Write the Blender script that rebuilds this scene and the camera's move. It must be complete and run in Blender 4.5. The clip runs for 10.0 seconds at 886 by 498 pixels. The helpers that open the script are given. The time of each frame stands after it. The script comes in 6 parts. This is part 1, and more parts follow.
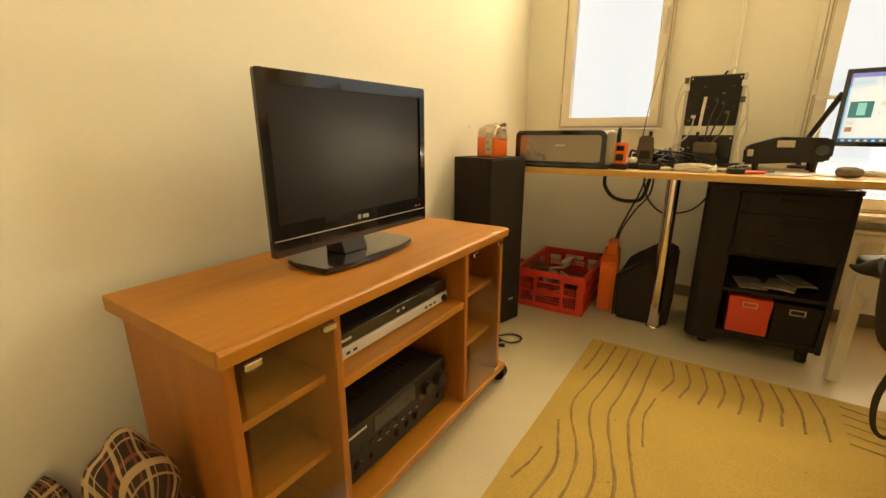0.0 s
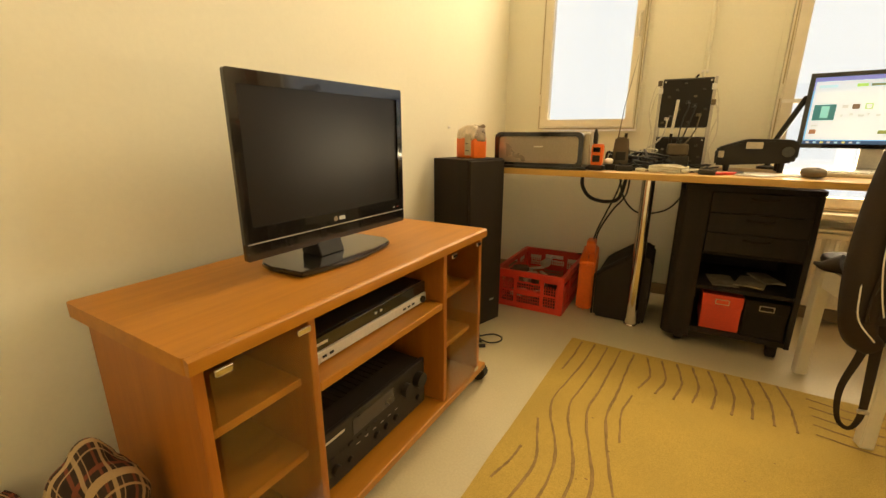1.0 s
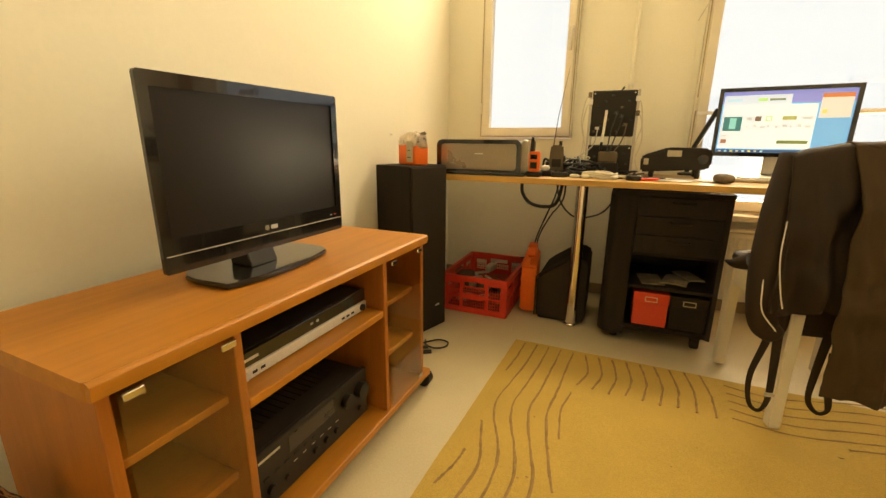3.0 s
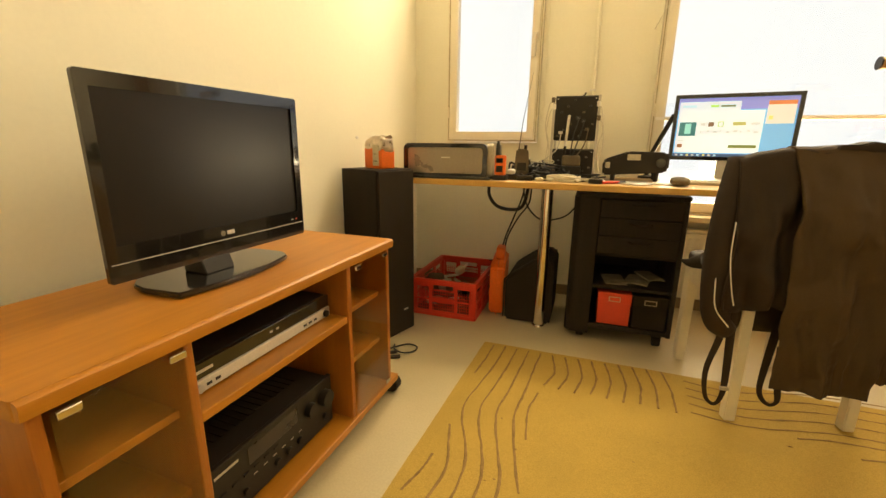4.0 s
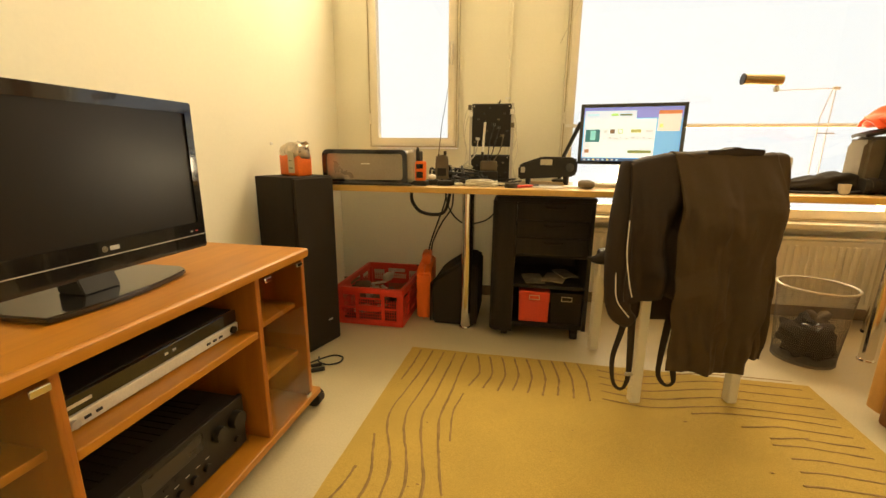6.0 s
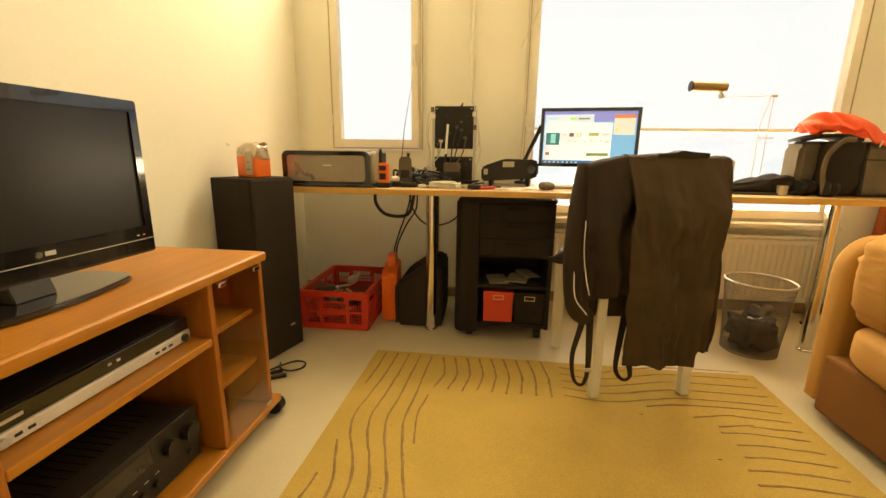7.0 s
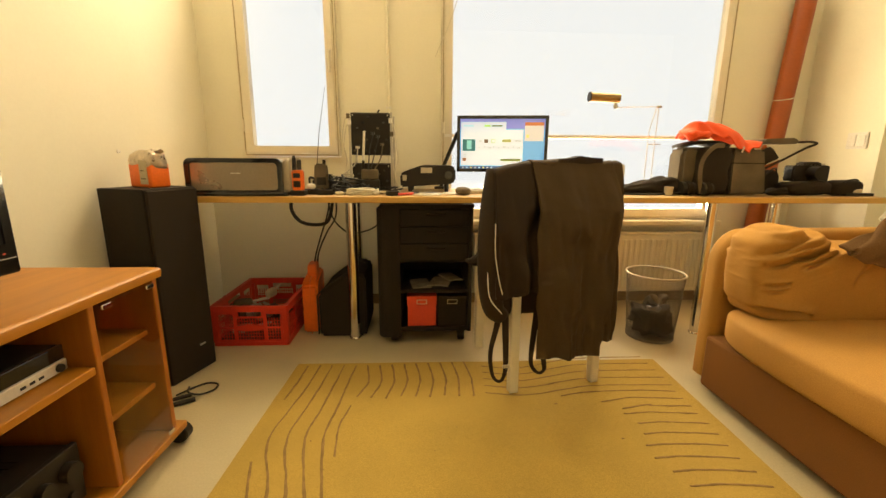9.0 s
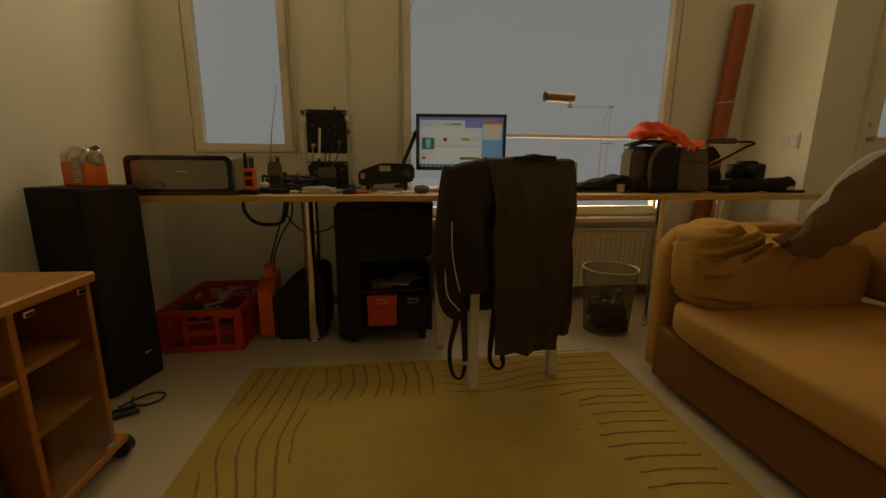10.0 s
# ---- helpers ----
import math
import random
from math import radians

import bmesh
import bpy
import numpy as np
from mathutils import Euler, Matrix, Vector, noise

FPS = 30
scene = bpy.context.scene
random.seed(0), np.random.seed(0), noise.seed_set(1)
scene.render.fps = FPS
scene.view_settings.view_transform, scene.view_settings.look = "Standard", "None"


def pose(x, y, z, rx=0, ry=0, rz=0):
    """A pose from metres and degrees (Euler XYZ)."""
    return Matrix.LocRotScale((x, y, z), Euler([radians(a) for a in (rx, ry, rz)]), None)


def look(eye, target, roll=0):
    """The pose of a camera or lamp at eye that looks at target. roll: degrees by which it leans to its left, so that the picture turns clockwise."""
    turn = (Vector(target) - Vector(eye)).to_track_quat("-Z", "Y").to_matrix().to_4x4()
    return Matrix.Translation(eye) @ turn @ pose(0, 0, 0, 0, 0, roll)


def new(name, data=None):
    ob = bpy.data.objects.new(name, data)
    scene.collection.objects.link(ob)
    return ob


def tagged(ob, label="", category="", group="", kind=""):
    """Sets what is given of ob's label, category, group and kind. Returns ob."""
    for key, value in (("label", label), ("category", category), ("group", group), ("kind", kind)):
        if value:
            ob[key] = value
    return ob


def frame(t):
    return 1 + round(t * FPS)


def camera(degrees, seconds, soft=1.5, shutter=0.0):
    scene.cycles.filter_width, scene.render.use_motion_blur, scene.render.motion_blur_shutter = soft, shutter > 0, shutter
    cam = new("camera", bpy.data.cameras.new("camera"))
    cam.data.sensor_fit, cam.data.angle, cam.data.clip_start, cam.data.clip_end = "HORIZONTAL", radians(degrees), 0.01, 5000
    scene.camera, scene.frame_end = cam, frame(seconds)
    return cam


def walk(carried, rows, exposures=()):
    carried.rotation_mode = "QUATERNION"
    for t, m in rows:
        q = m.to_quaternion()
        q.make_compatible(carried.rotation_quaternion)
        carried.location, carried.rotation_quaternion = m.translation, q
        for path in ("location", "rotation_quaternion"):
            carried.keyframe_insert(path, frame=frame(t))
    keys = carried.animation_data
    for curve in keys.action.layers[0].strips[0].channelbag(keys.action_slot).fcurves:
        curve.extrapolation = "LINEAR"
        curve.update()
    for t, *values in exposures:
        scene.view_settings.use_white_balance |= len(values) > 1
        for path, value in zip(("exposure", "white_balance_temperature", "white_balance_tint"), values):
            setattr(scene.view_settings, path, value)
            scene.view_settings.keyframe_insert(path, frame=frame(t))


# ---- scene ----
cam = camera(93.7, 10.0)
PATH = [
    (0, (0.223, 0.208, 0.863), (-0.796, 1.842, 0.324), -0.0),
    (0.5, (0.229, 0.212, 0.864), (-0.761, 1.864, 0.323), 0.1),
    (1, (0.237, 0.215, 0.864), (-0.716, 1.89, 0.33), 0.1),
    (1.5, (0.243, 0.22, 0.863), (-0.668, 1.918, 0.329), -0.0),
    (2, (0.252, 0.224, 0.863), (-0.609, 1.95, 0.334), 0.2),
    (2.5, (0.262, 0.227, 0.866), (-0.545, 1.982, 0.349), 0.3),
    (4, (0.293, 0.241, 0.866), (-0.342, 2.074, 0.379), 0.7),
    (4.5, (0.31, 0.249, 0.866), (-0.259, 2.105, 0.385), 0.4),
    (5, (0.323, 0.248, 0.867), (-0.169, 2.129, 0.399), 0.8),
    (5.5, (0.339, 0.251, 0.868), (-0.079, 2.151, 0.405), 0.6),
    (7, (0.376, 0.255, 0.867), (0.175, 2.194, 0.42), 0.8),
    (7.5, (0.389, 0.255, 0.867), (0.263, 2.201, 0.423), 0.8),
    (8, (0.403, 0.251, 0.866), (0.349, 2.202, 0.429), 0.6),
    (8.5, (0.426, 0.247, 0.869), (0.455, 2.201, 0.442), 0.4),
    (9, (0.439, 0.248, 0.869), (0.55, 2.201, 0.452), 0.4),
    (9.5, (0.46, 0.249, 0.867), (0.655, 2.197, 0.461), 0.4),
    (10, (0.473, 0.251, 0.862), (0.742, 2.189, 0.445), 0.5),
]
walk(cam, [(t, look(eye, target, roll)) for t, eye, target, roll in PATH],
     exposures=[(0.0, -0.12), (2.5, -0.06), (5.0, 0.0), (8.85, 0.0), (9.0, -0.13), (9.2, -0.52), (9.5, -1.12), (10.0, -2.42)])


# ---- world and light ----
world = bpy.data.worlds.new("world")
scene.world = world
world.use_nodes = True
sky = world.node_tree.nodes.new("ShaderNodeTexSky")
sky.sky_type, sky.sun_disc = "NISHITA", False
sky.sun_elevation, sky.sun_rotation = radians(51), radians(7)
world.node_tree.links.new(sky.outputs["Color"], world.node_tree.nodes["Background"].inputs["Color"])
world.node_tree.nodes["Background"].inputs["Strength"].default_value = 0.08

WARM = (1.0, 0.795, 0.495)


def window_light(name, x, z, width, height, watts):
    """Daylight entering through the upper part of a window opening."""
    data = bpy.data.lights.new(name, "AREA")
    data.shape, data.size, data.size_y = "RECTANGLE", width, height
    data.energy, data.color = watts, WARM
    ob = new(name, data)
    ob.matrix_world = pose(x, 2.70, z, -92, 0, 0)
    return ob


sun = bpy.data.lights.new("overcast_sun", "SUN")
sun.energy, sun.angle, sun.color = 5.5, radians(55), WARM
new("overcast_sun", sun).matrix_world = look((0, 0, 0), (-0.12, -1.0, -1.25))
window_light("daylight_small_window", -0.26, 2.15, 0.38, 0.40, 26)
window_light("daylight_large_window", 1.38, 2.15, 1.50, 0.40, 46)
window_light("daylight_balcony_door", 3.42, 1.95, 0.55, 0.60, 10).location.y = 2.22
# daylight through the lower pane, below the transom
window_light("daylight_lower_pane", 1.38, 0.68, 1.40, 0.30, 46).location.y = 2.90


# ---- materials ----
def nodes_of(name):
    m = bpy.data.materials.new(name)
    m.use_nodes = True
    n = m.node_tree.nodes
    return m, n, m.node_tree.links, n["Principled BSDF"]


def mat(name, color, rough=0.6, metal=0.0, vary=0.12, scale=8.0, grain=120.0, bump=0.15, coat=0.0, stretch=(1, 1, 1), fine=0.06, spec=0.5):
    """A painted, moulded or woven surface with slow and fine variation."""
    m, n, l, b = nodes_of(name)
    co = n.new("ShaderNodeTexCoord")
    mp = n.new("ShaderNodeMapping")
    mp.inputs["Scale"].default_value = stretch
    l.new(co.outputs["Object"], mp.inputs["Vector"])
    big = n.new("ShaderNodeTexNoise")
    big.inputs["Scale"].default_value, big.inputs["Detail"].default_value = scale, 4
    small = n.new("ShaderNodeTexNoise")
    small.inputs["Scale"].default_value, small.inputs["Detail"].default_value = grain, 3
    for t in (big, small):
        l.new(mp.outputs["Vector"], t.inputs["Vector"])
    ramp = n.new("ShaderNodeMapRange")
    ramp.inputs["From Min"].default_value, ramp.inputs["From Max"].default_value = 0.3, 0.7
    ramp.inputs["To Min"].default_value, ramp.inputs["To Max"].default_value = 1 - vary, 1 + vary
    l.new(big.outputs["Fac"], ramp.inputs["Value"])
    ramp2 = n.new("ShaderNodeMapRange")
    ramp2.inputs["From Min"].default_value, ramp2.inputs["From Max"].default_value = 0.3, 0.7
    ramp2.inputs["To Min"].default_value, ramp2.inputs["To Max"].default_value = 1 - fine, 1 + fine
    l.new(small.outputs["Fac"], ramp2.inputs["Value"])
    mul = n.new("ShaderNodeMath")
    mul.operation = "MULTIPLY"
    l.new(ramp.outputs[0], mul.inputs[0])
    l.new(ramp2.outputs[0], mul.inputs[1])
    vm = n.new("ShaderNodeVectorMath")
    vm.operation = "SCALE"
    vm.inputs[0].default_value = color
    l.new(mul.outputs[0], vm.inputs["Scale"])
    l.new(vm.outputs[0], b.inputs["Base Color"])
    rr = n.new("ShaderNodeMapRange")
    rr.inputs["From Min"].default_value, rr.inputs["From Max"].default_value = 0.3, 0.7
    rr.inputs["To Min"].default_value, rr.inputs["To Max"].default_value = max(0.03, rough * 0.85), min(1, rough * 1.15)
    l.new(big.outputs["Fac"], rr.inputs["Value"])
    l.new(rr.outputs[0], b.inputs["Roughness"])
    b.inputs["Metallic"].default_value = metal
    b.inputs["Coat Weight"].default_value = coat
    b.inputs["Specular IOR Level"].default_value = spec
    if bump:
        bp = n.new("ShaderNodeBump")
        bp.inputs["Strength"].default_value, bp.inputs["Distance"].default_value = bump, 0.002
        l.new(small.outputs["Fac"], bp.inputs["Height"])
        l.new(bp.outputs[0], b.inputs["Normal"])
    return m


def wood(name, dark, light, axis=1, rough=0.35, scale=5.0, coat=0.15):
    """Foil-veneered wood with its grain along one axis (0 x, 1 y, 2 z)."""
    m, n, l, b = nodes_of(name)
    co = n.new("ShaderNodeTexCoord")
    mp = n.new("ShaderNodeMapping")
    stretch = [14.0, 14.0, 14.0]
    stretch[axis] = 0.9
    mp.inputs["Scale"].default_value = stretch
    l.new(co.outputs["Object"], mp.inputs["Vector"])
    a = n.new("ShaderNodeTexNoise")
    a.inputs["Scale"].default_value, a.inputs["Detail"].default_value, a.inputs["Distortion"].default_value = scale * 0.5, 5, 0.6
    c = n.new("ShaderNodeTexNoise")
    c.inputs["Scale"].default_value, c.inputs["Detail"].default_value = scale * 5, 3
    l.new(mp.outputs["Vector"], a.inputs["Vector"])
    l.new(mp.outputs["Vector"], c.inputs["Vector"])
    mix = n.new("ShaderNodeMath")
    mix.operation = "MULTIPLY_ADD"
    mix.inputs[1].default_value = 0.35
    l.new(c.outputs["Fac"], mix.inputs[0])
    l.new(a.outputs["Fac"], mix.inputs[2])
    ramp = n.new("ShaderNodeValToRGB")
    ramp.color_ramp.elements[0].position, ramp.color_ramp.elements[0].color = 0.42, (*dark, 1)
    ramp.color_ramp.elements[1].position, ramp.color_ramp.elements[1].color = 0.95, (*light, 1)
    l.new(mix.outputs[0], ramp.inputs["Fac"])
    l.new(ramp.outputs["Color"], b.inputs["Base Color"])
    b.inputs["Roughness"].default_value, b.inputs["Coat Weight"].default_value = rough, coat
    b.inputs["Coat Roughness"].default_value = 0.25
    bp = n.new("ShaderNodeBump")
    bp.inputs["Strength"].default_value, bp.inputs["Distance"].default_value = 0.05, 0.001
    l.new(c.outputs["Fac"], bp.inputs["Height"])
    l.new(bp.outputs[0], b.inputs["Normal"])
    return m


def glowing(name, color, strength):
    m, n, l, b = nodes_of(name)
    b.inputs["Base Color"].default_value = (*color, 1)
    b.inputs["Emission Color"].default_value = (*color, 1)
    b.inputs["Emission Strength"].default_value = strength
    b.inputs["Roughness"].default_value = 0.3
    return m


def glassy(name, color, rough=0.02, face=0.07):
    m, n, l, b = nodes_of(name)
    out = n["Material Output"]
    clear = n.new("ShaderNodeBsdfTransparent")
    clear.inputs["Color"].default_value = (*color, 1)
    gloss = n.new("ShaderNodeBsdfGlossy")
    gloss.inputs["Roughness"].default_value = rough
    edge = n.new("ShaderNodeLayerWeight")
    edge.inputs["Blend"].default_value = 0.5
    power = n.new("ShaderNodeMath")
    power.operation = "POWER"
    power.inputs[1].default_value = 4.0
    l.new(edge.outputs["Facing"], power.inputs[0])
    fres = n.new("ShaderNodeMath")
    fres.operation = "MULTIPLY_ADD"
    fres.inputs[1].default_value, fres.inputs[2].default_value = 0.6, face
    l.new(power.outputs[0], fres.inputs[0])
    mix = n.new("ShaderNodeMixShader")
    l.new(fres.outputs[0], mix.inputs[0])
    l.new(clear.outputs[0], mix.inputs[1])
    l.new(gloss.outputs[0], mix.inputs[2])
    l.new(mix.outputs[0], out.inputs["Surface"])
    n.remove(b)
    return m


def plaid(name):
    """Woven check on the cover's own cloth directions: dark ground, brick stripes, broad cream and thin tan lines."""
    m, n, l, b = nodes_of(name)
    co = n.new("ShaderNodeUVMap")
    co.uv_map = "weave"
    sep = n.new("ShaderNodeSeparateXYZ")
    l.new(co.outputs["UV"], sep.inputs[0])
    cols = []
    for axis in (0, 1):
        mul = n.new("ShaderNodeMath")
        mul.operation = "MULTIPLY"
        mul.inputs[1].default_value = 7.0
        l.new(sep.outputs[axis], mul.inputs[0])
        fr = n.new("ShaderNodeMath")
        fr.operation = "FRACT"
        l.new(mul.outputs[0], fr.inputs[0])
        r = n.new("ShaderNodeValToRGB")
        r.color_ramp.interpolation = "CONSTANT"
        e = r.color_ramp.elements
        e[0].color = (0.030, 0.016, 0.012, 1)
        e[1].position, e[1].color = 0.30, (0.20, 0.055, 0.03, 1)
        for at, c in ((0.42, (0.035, 0.020, 0.014, 1)), (0.58, (0.46, 0.33, 0.18, 1)), (0.74, (0.05, 0.028, 0.02, 1)), (0.90, (0.40, 0.27, 0.15, 1)), (0.945, (0.035, 0.02, 0.014, 1))):
            e.new(at).color = c
        l.new(fr.outputs[0], r.inputs["Fac"])
        cols.append(r)
    mix = n.new("ShaderNodeMix")
    mix.data_type = "RGBA"
    mix.blend_type = "LIGHTEN"
    mix.inputs["Factor"].default_value = 0.85
    l.new(cols[0].outputs["Color"], mix.inputs["A"])
    l.new(cols[1].outputs["Color"], mix.inputs["B"])
    l.new(mix.outputs["Result"], b.inputs["Base Color"])
    b.inputs["Roughness"].default_value = 0.9
    tc = n.new("ShaderNodeTexCoord")
    t = n.new("ShaderNodeTexNoise")
    t.inputs["Scale"].default_value = 260
    l.new(tc.outputs["Object"], t.inputs["Vector"])
    bp = n.new("ShaderNodeBump")
    bp.inputs["Strength"].default_value, bp.inputs["Distance"].default_value = 0.5, 0.002
    l.new(t.outputs["Fac"], bp.inputs["Height"])
    l.new(bp.outputs[0], b.inputs["Normal"])
    return m


WALL = mat("wall_paint", (0.80, 0.768, 0.62), 0.75, vary=0.03, scale=1.6, grain=90, bump=0.12, fine=0.012)
CEIL = mat("ceiling_paint", (0.82, 0.80, 0.74), 0.85, vary=0.03, scale=2, grain=60, bump=0.2, fine=0.01)
FLOOR = mat("linoleum", (0.52, 0.445, 0.275), 0.42, vary=0.08, scale=3, grain=160, bump=0.05, fine=0.05)
FRAME = mat("window_paint", (0.77, 0.71, 0.57), 0.5, vary=0.06, scale=5, grain=60, bump=0.05, fine=0.02)
RAIL_GLARE = mat("rail_glare_paint", (0.86, 0.83, 0.76), 0.5, vary=0.03, scale=5, bump=0.03)
SASH_GAP = mat("sash_gap_brown", (0.42, 0.34, 0.19), 0.7, vary=0.15, scale=20, bump=0.1)
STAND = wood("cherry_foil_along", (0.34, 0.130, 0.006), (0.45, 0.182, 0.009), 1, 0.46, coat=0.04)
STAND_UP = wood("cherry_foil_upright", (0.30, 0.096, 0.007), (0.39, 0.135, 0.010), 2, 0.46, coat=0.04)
DESK = wood("pine_top", (0.50, 0.29, 0.09), (0.66, 0.43, 0.17), 0, 0.4)
DESK_EDGE = wood("pine_edge", (0.50, 0.28, 0.055), (0.68, 0.43, 0.10), 0, 0.4)
CHAIR = mat("white_lacquer", (0.74, 0.69, 0.56), 0.4, vary=0.04, grain=70, bump=0.06, fine=0.02)
BLACK_GLOSS = mat("piano_black", (0.010, 0.009, 0.008), 0.12, vary=0.1, bump=0, coat=0.6)
BLACK = mat("black_plastic", (0.022, 0.018, 0.013), 0.45, vary=0.15, grain=300, bump=0.1, spec=0.25)
BLACK_WOOD = mat("black_ash_foil", (0.024, 0.019, 0.014), 0.55, vary=0.2, scale=10, grain=140, bump=0.15, stretch=(3, 3, 0.5), fine=0.15, spec=0.12)
CLOTH_BLACK = mat("grille_cloth", (0.029, 0.022, 0.015), 0.9, vary=0.1, grain=500, bump=0.4, fine=0.2, spec=0.22)
SCREEN = mat("tv_panel", (0.012, 0.008, 0.004), 0.30, vary=0.02, scale=0.8, bump=0, fine=0.0)
SCREEN.node_tree.nodes["Principled BSDF"].inputs["IOR"].default_value = 1.33
CHROME = mat("chrome", (0.75, 0.72, 0.66), 0.14, metal=1.0, vary=0.04, bump=0, fine=0.01)
STEEL = mat("brushed_steel", (0.62, 0.58, 0.50), 0.32, metal=1.0, vary=0.06, grain=200, bump=0.05, stretch=(1, 0.05, 1))
SILVER = mat("silver_plastic", (0.52, 0.49, 0.43), 0.35, metal=0.4, vary=0.04, bump=0.03)
BEIGE = mat("grey_beige_plastic", (0.50, 0.44, 0.33), 0.4, metal=0.2, vary=0.05, bump=0.03)
WHITE = mat("white_plastic", (0.78, 0.76, 0.70), 0.35, vary=0.03, bump=0.02)
RED = mat("red_plastic", (0.60, 0.040, 0.018), 0.38, vary=0.08, bump=0.05)
RED_CARD = mat("red_card", (0.62, 0.055, 0.02), 0.55, vary=0.06, bump=0.08)
ORANGE = mat("orange_plastic", (0.84, 0.165, 0.013), 0.42, vary=0.07, bump=0.06)
ORANGE_CLOTH = mat("orange_nylon", (0.84, 0.090, 0.012), 0.55, vary=0.10, grain=240, bump=0.2)
RUG = mat("rug_pile", (0.455, 0.312, 0.074), 0.95, vary=0.05, scale=6, grain=420, bump=0.9, fine=0.18, spec=0.12)
RUG_LINE = mat("rug_line", (0.275, 0.175, 0.070), 0.95, vary=0.2, scale=30, grain=420, bump=0.8, fine=0.2, spec=0.1)
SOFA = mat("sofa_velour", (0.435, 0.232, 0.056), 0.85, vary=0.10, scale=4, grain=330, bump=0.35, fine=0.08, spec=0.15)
# base panel velour, darkened so its colour carries the shade below the seat
SOFA_SHADED = mat("sofa_velour_shaded", (0.205, 0.092, 0.026), 0.85, vary=0.09, scale=4, grain=330, bump=0.35, fine=0.08, spec=0.15)
THROW = mat("brown_fleece", (0.18, 0.105, 0.048), 0.95, vary=0.1, scale=14, grain=300, bump=0.6, fine=0.15, spec=0.1)
COAT = mat("dark_brown_nylon", (0.066, 0.044, 0.023), 0.7, vary=0.05, scale=9, grain=500, bump=0.2, fine=0.1, spec=0.12)
COAT_BLACK = mat("black_softshell", (0.033, 0.022, 0.014), 0.7, vary=0.2, scale=9, grain=400, bump=0.25, fine=0.1, spec=0.22)
BAG = mat("grey_black_cordura", (0.140, 0.112, 0.072), 0.8, vary=0.2, scale=12, grain=600, bump=0.4, fine=0.15, spec=0.22)
CARD_TUBE = mat("brown_card_tube", (0.32, 0.072, 0.009), 0.34, vary=0.12, scale=6, grain=80, bump=0.1)
RADIATOR = mat("radiator_enamel", (0.74, 0.70, 0.58), 0.4, vary=0.03, bump=0.03, fine=0.01)
PAPER = mat("paper", (0.70, 0.68, 0.62), 0.8, vary=0.06, bump=0.05)
FOIL = mat("coffee_foil", (0.60, 0.52, 0.42), 0.3, metal=0.85, vary=0.25, scale=30, grain=60, bump=0.8)
CABLE = mat("black_cable", (0.012, 0.011, 0.010), 0.5, vary=0.1, bump=0)
CABLE_PALE = mat("pale_cable", (0.62, 0.58, 0.46), 0.5, vary=0.05, bump=0)
PLAID = plaid("plaid_wool")
PANE = glassy("window_glass", (0.97, 0.98, 0.97))
SMOKED = glassy("smoked_glass", (0.98, 0.95, 0.92), 0.03, 0.06)
MESH = mat("wire_mesh", (0.17, 0.15, 0.12), 0.5, metal=0.3, vary=0.05, bump=0)
SKY_WHITE = glowing("overcast_sky", (1.0, 1.0, 1.0), 1.12)
SKY_WHITE.node_tree.nodes["Principled BSDF"].inputs["Base Color"].default_value = (0.0, 0.0, 0.0, 1)
SKY_WHITE.node_tree.nodes["Principled BSDF"].inputs["Specular IOR Level"].default_value = 0.0


# ---- mesh helpers ----
def thing(name, label, category, at=(0, 0, 0), turn=0.0, group="", kind=""):
    ob = new(name)
    ob.empty_display_size = 0.05
    ob.matrix_world = pose(*at, 0, 0, turn)
    return tagged(ob, label, category, group, kind)


def part(name, bm, material, parent=None, label="", smooth=None):
    """Links a bmesh as one mesh object under a thing or a part."""
    me = bpy.data.meshes.new(name)
    bmesh.ops.recalc_face_normals(bm, faces=bm.faces)
    bm.to_mesh(me)
    bm.free()
    for m in material if isinstance(material, (list, tuple)) else [material]:
        me.materials.append(m)
    if smooth is not None:
        me.shade_smooth()
        if smooth < 180:
            me.set_sharp_from_angle(angle=radians(smooth))
    ob = new(name, me)
    if parent is not None:
        ob.parent = parent
    return tagged(ob, label)


def box(x0, x1, y0, y1, z0, z1, bevel=0.0, segments=2, bm=None):
    bm = bm or bmesh.new()
    g = bmesh.ops.create_cube(bm, size=1)["verts"]
    bmesh.ops.scale(bm, vec=(x1 - x0, y1 - y0, z1 - z0), verts=g)
    bmesh.ops.translate(bm, vec=((x0 + x1) / 2, (y0 + y1) / 2, (z0 + z1) / 2), verts=g)
    if bevel:
        edges = list({e for v in g for e in v.link_edges})
        bmesh.ops.bevel(bm, geom=edges, offset=bevel, segments=segments, affect="EDGES", profile=0.5)
    return bm


def lathe(profile, at=(0, 0, 0), seg=28, bm=None, cap=True):
    """Turned shape: profile of (radius, z) from bottom to top."""
    bm = bm or bmesh.new()
    rings = []
    for r, z in profile:
        rings.append([bm.verts.new((at[0] + r * math.cos(2 * math.pi * i / seg), at[1] + r * math.sin(2 * math.pi * i / seg), at[2] + z)) for i in range(seg)])
    for a, b in zip(rings, rings[1:]):
        for i in range(seg):
            bm.faces.new((a[i], a[(i + 1) % seg], b[(i + 1) % seg], b[i]))
    if cap:
        bm.faces.new(list(reversed(rings[0])))
        bm.faces.new(rings[-1])
    return bm


